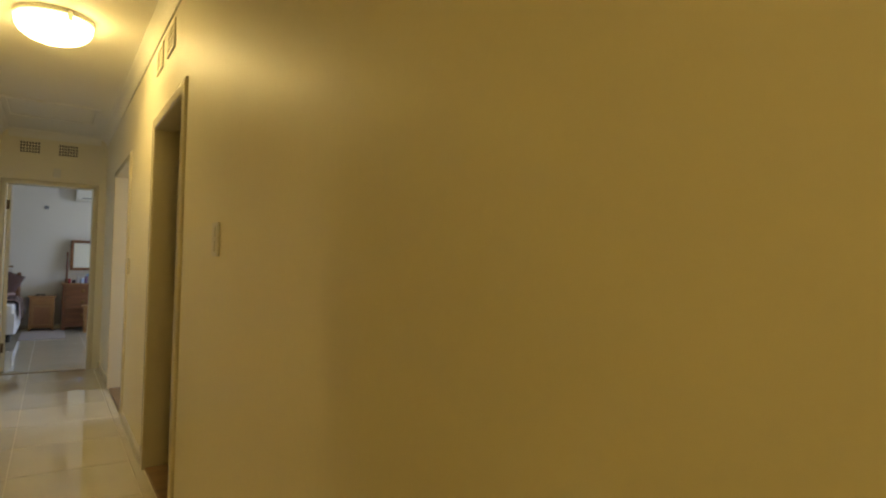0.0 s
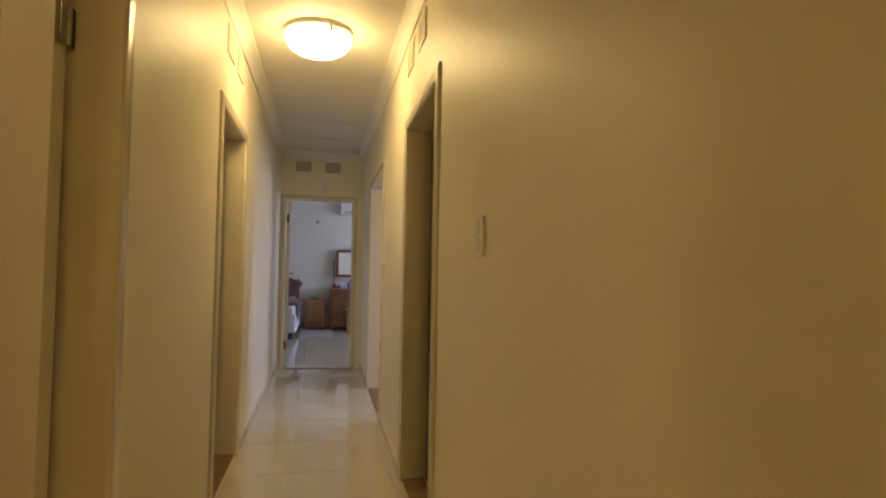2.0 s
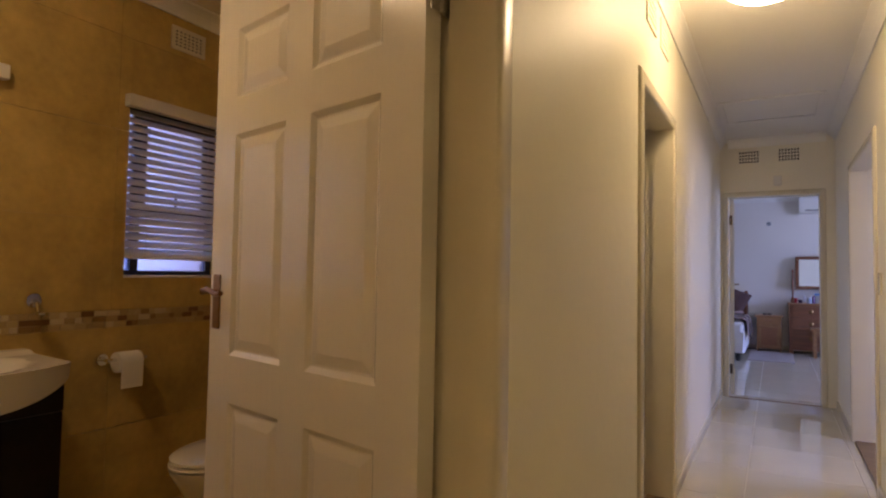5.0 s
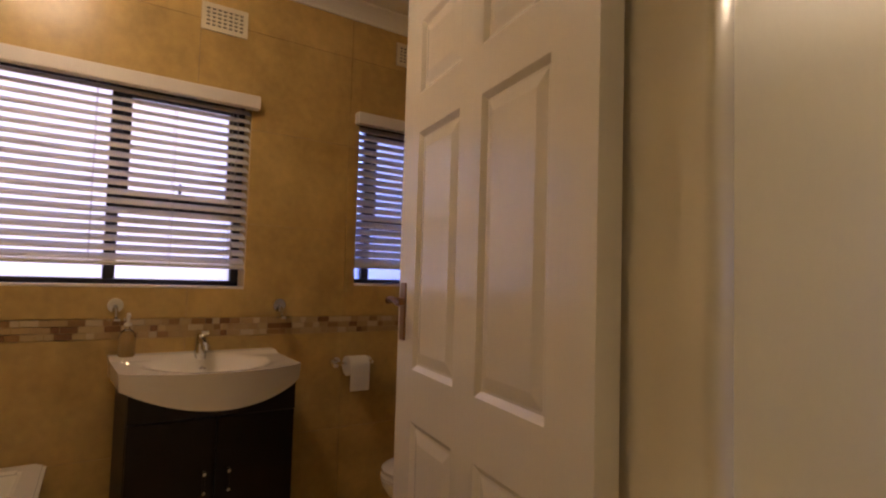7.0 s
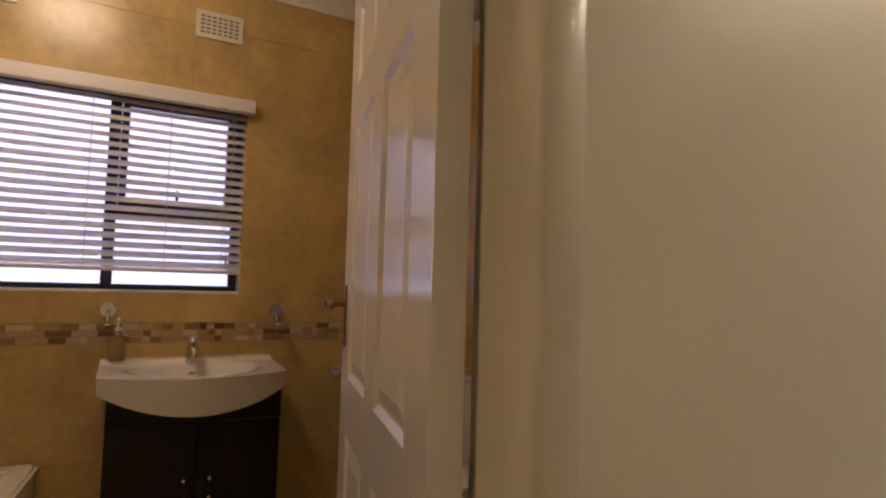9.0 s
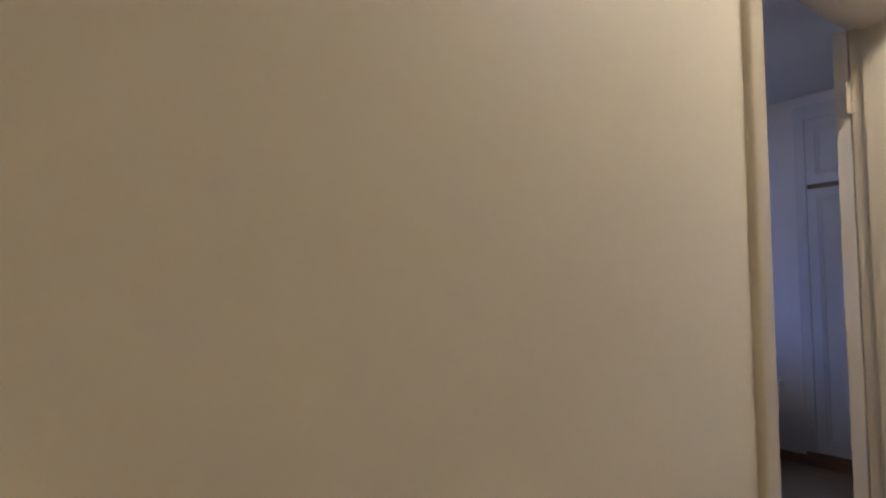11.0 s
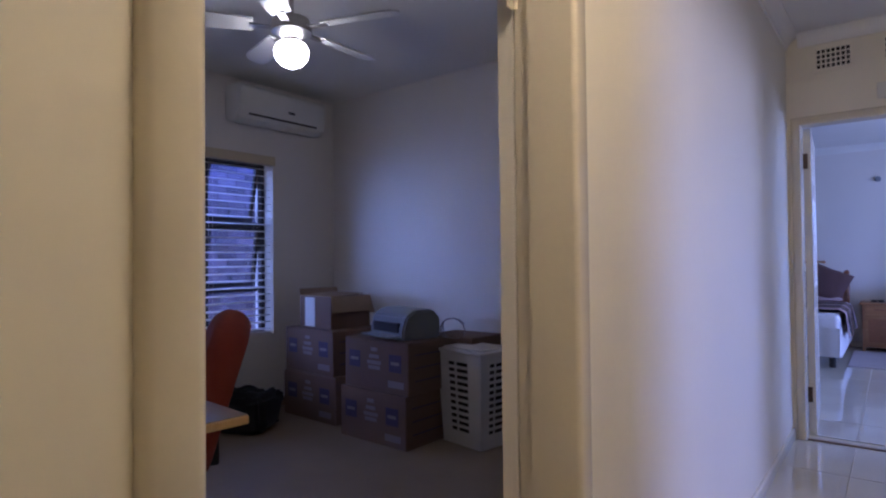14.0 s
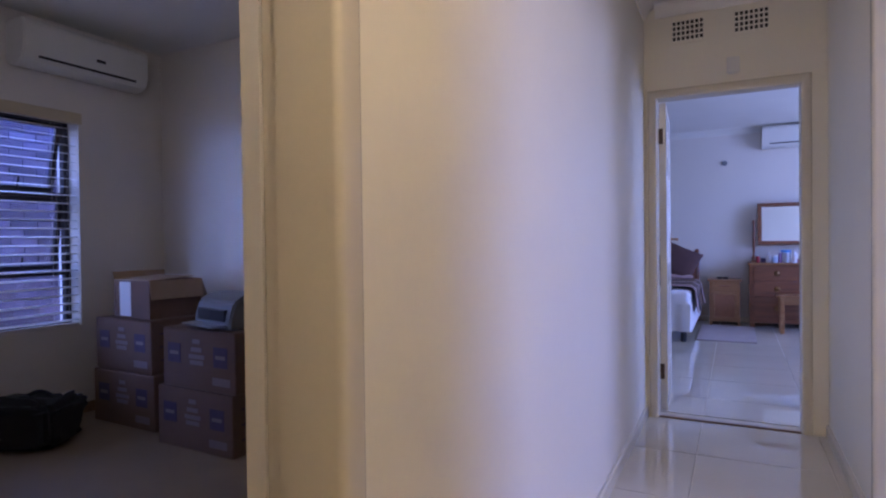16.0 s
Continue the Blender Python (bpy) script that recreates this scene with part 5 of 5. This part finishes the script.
stool = thing("stool", "honey pine stool beside the dresser", "stool", at=(1.18, 11.1, 0))
bm = bmesh.new()
box(bm, -0.23, -0.16, 0.42, 0.23, 0.16, 0.45, bevel=0.006, seg=2)
part("seat", bm, PINE, stool)
for sx in (-0.2, 0.155):
    for sy in (-0.14, 0.095):
        bm = bmesh.new()
        box(bm, sx, sy, 0, sx + 0.045, sy + 0.045, 0.42, bevel=0.004)
        part("leg", bm, PINE, stool)
for sy in (-0.135, 0.115):
    bm = bmesh.new()
    box(bm, -0.155, sy, 0.34, 0.155, sy + 0.02, 0.42, bevel=0.003)
    part("apron", bm, PINE, stool)
bm = bmesh.new()
box(bm, 0.12, 10.12, 0.0, 0.72, 11.38, 0.012, bevel=0.004)
solid("rug", bm, PINK_RUG, "pale pink bedside rug on the tiles", "rug")
knob = thing("wall_socket_cover", "small grey round fitting on the bedroom wall", "wall fitting", at=(0.387, YB, 2.15))
bm = bmesh.new()
tube(bm, (0, 0, 0), (0, -0.03, 0), 0.035, 0.028, 16)
part("cover", bm, PRINTER_GREY, knob, smooth=True)

# ---- outside ----
bm = bmesh.new()
box(bm, -400, -400, -0.5, 400, 400, -0.16)
solid("ground", bm, material("paved_ground", (0.2, 0.18, 0.16), 0.9, vary=0.15), "grey paved ground outside", "ground", "structure")
bm = bmesh.new()
box(bm, -3.16, 0.1, 0.6, -3.1, 1.75, 2.5)
solid("backdrop_bathroom", bm, glow("white_sky_backdrop", (0.9, 0.87, 1.0), 0.36), "bright white sky behind frosted panes", "backdrop", "structure")

# Added glowing panel, hidden above the yard wall, to light the office.
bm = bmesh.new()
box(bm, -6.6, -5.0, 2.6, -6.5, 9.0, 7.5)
solid("backdrop_sky", bm, glow("sky_glow", (0.42, 0.58, 1.0), 1.8), "added glowing panel out of view, standing for sky over the yard", "backdrop", "structure")

# ---- pieces of floors and walls ----


def tile_mesh(w, d, t, mat, name, e=0.0015):
    bm = bmesh.new()
    box(bm, -w / 2, -d / 2, 0, w / 2, d / 2, t)
    for v in bm.verts:
        if v.co.z > t * 0.5:
            v.co.x -= math.copysign(e, v.co.x)
            v.co.y -= math.copysign(e, v.co.y)
    return finish(bm, mat, name)


def lay(parent, xs, ys, z, t, mat, joint=0.003):
    cache = {}
    for x0, x1 in zip(xs, xs[1:]):
        for y0, y1 in zip(ys, ys[1:]):
            w, d = round(x1 - x0 - joint, 4), round(y1 - y0 - joint, 4)
            if w < 0.02 or d < 0.02:
                continue
            if (w, d) not in cache:
                cache[(w, d)] = tile_mesh(w, d, t, mat, "tile")
            ob = new("tile", cache[(w, d)])
            ob.parent = parent
            ob.location = ((x0 + x1) / 2, (y0 + y1) / 2, z)


def steps(a, b, first, pitch):
    out, v = [a], first
    while v < b - 1e-6:
        if v > a + 1e-6:
            out.append(v)
        v += pitch
    return out + [b]


lay(bpy.data.objects["floor_hall"], steps(0.0, XR, 0.33, 0.6), steps(-2.6, 7.0, -2.6 + 0.0, 0.6), -0.008, 0.008, TILE)
lay(bpy.data.objects["floor_bedroom"], steps(-4.0, 4.0, -3.87, 0.6), steps(7.14, YB, 7.6, 0.6), -0.008, 0.008, TILE, 0.0015)
lay(bpy.data.objects["floor_hall"], [-0.14, 0.0], [BATH[0] + 0.055, BATH[1] - 0.055], -0.008, 0.0075, TILE)

MOSAIC = bpy.data.materials.new("mosaic_stone")
MOSAIC.use_nodes = True
mn, ml = MOSAIC.node_tree.nodes, MOSAIC.node_tree.links
info, ramp = mn.new("ShaderNodeObjectInfo"), mn.new("ShaderNodeValToRGB")
ramp.color_ramp.interpolation = "CONSTANT"
for k, (p, c) in enumerate(((0.0, (0.42, 0.3, 0.14)), (0.3, (0.2, 0.1, 0.04)), (0.5, (0.55, 0.45, 0.27)), (0.72, (0.3, 0.18, 0.07)), (0.85, (0.48, 0.36, 0.18)))):
    el = ramp.color_ramp.elements[k] if k < 2 else ramp.color_ramp.elements.new(p)
    el.position, el.color = p, (*c, 1)
ml.new(info.outputs["Random"], ramp.inputs["Fac"])
ml.new(ramp.outputs["Color"], mn["Principled BSDF"].inputs["Base Color"])
mn["Principled BSDF"].inputs["Roughness"].default_value = 0.3


def minus(rect, holes):
    """What is left of a rectangle (a0, a1, z0, z1) when the holes are cut from it, as rectangles."""
    out = [rect]
    for h in holes:
        nxt = []
        for a0, a1, z0, z1 in out:
            p0, p1, q0, q1 = max(a0, h[0]), min(a1, h[1]), max(z0, h[2]), min(z1, h[3])
            if p0 >= p1 or q0 >= q1:
                nxt.append((a0, a1, z0, z1))
                continue
            nxt += [r for r in ((a0, p0, z0, z1), (p1, a1, z0, z1), (p0, p1, z0, q0), (p0, p1, q1, z1)) if r[1] - r[0] > 0.004 and r[3] - r[2] > 0.004]
        out = nxt
    return out


bw = bpy.data.objects["wall_bathroom_window"]
for a0, a1 in zip(steps(-0.2, 2.72, 0.55 - 0.74, 0.74), steps(-0.2, 2.72, 0.55 - 0.74, 0.74)[1:]):
    for z0, z1 in ((0, 0.44), (0.44, 0.913), (0.996, 1.42), (1.42, 1.86), (1.86, 2.32), (2.32, H)):
        for r in minus((a0 + 0.001, a1 - 0.001, z0 + 0.001, z1 - 0.001), [W1, W2]):
            bm = bmesh.new()
            box(bm, BX, r[0], r[2], BX + 0.008, r[1], r[3])
            ob = new("tile", finish(bm, BATH_TILE, "tile"))
            ob.parent = bw
mos = {}
for row in range(3):
    y, z = -0.2 + random.uniform(0, 0.02), 0.915 + row * 0.0265
    while y < 2.7:
        ln = random.choice((0.03, 0.045, 0.06))
        if ln not in mos:
            bm = bmesh.new()
            box(bm, 0, 0, 0, 0.009, ln - 0.002, 0.0245, bevel=0.001)
            mos[ln] = finish(bm, MOSAIC, "mosaic_tile")
        ob = new("mosaic_tile", mos[ln])
        ob.parent = bw
        ob.location = (BX, y, z)
        y += ln
bf = bpy.data.objects["wall_bathroom_far"]
for a0, a1 in zip(steps(BX + 0.01, -0.14, BX + 0.75, 0.74), steps(BX + 0.01, -0.14, BX + 0.75, 0.74)[1:]):
    for z0, z1 in ((0, 0.44), (0.44, 0.996), (0.996, 1.42), (1.42, 1.86), (1.86, 2.32), (2.32, H)):
        bm = bmesh.new()
        box(bm, a0 + 0.001, 2.712, z0 + 0.001, a1 - 0.001, 2.72, z1 - 0.001)
        ob = new("tile", finish(bm, BATH_TILE, "tile"))
        ob.parent = bf

# brick wall across the yard
BRICK = material("weathered_brick", (0.17, 0.145, 0.18), 0.8, vary=0.25, scale=9, bump=0.4, bump_scale=60, rnd=0.45)
MORTAR = material("grey_mortar", (0.19, 0.175, 0.2), 0.95, vary=0.1)
bm = bmesh.new()
box(bm, -5.5, 3.25, -0.2, -5.26, 9.0, 2.47)
yard = solid("wall_yard", bm, MORTAR, "weathered brick boundary wall across the yard", "wall", "structure")
bm = bmesh.new()
box(bm, 0, 0, 0, 0.012, 0.215, 0.072, bevel=0.003)
brick_mesh = finish(bm, BRICK, "brick")
rest = bmesh.new()
count = 0
for r in range(32):
    z = -0.15 + r * 0.08
    for c in range(26):
        y = 3.27 + c * 0.225 + (0.11 if r % 2 else 0)
        if y + 0.215 > 9:
            continue
        if 5.2 <= y <= 7.6 and 0.3 <= z <= 2.7 and count < 300:
            ob = new("brick", brick_mesh)
            ob.parent = yard
            ob.location = (-5.26 + random.uniform(-0.002, 0.003), y, z)
            count += 1
        else:
            box(rest, -5.26, y, z, -5.248, y + 0.215, z + 0.072)
tagged(part("bricks", rest, BRICK, yard), "weathered bricks of the boundary wall", kind="stuff")
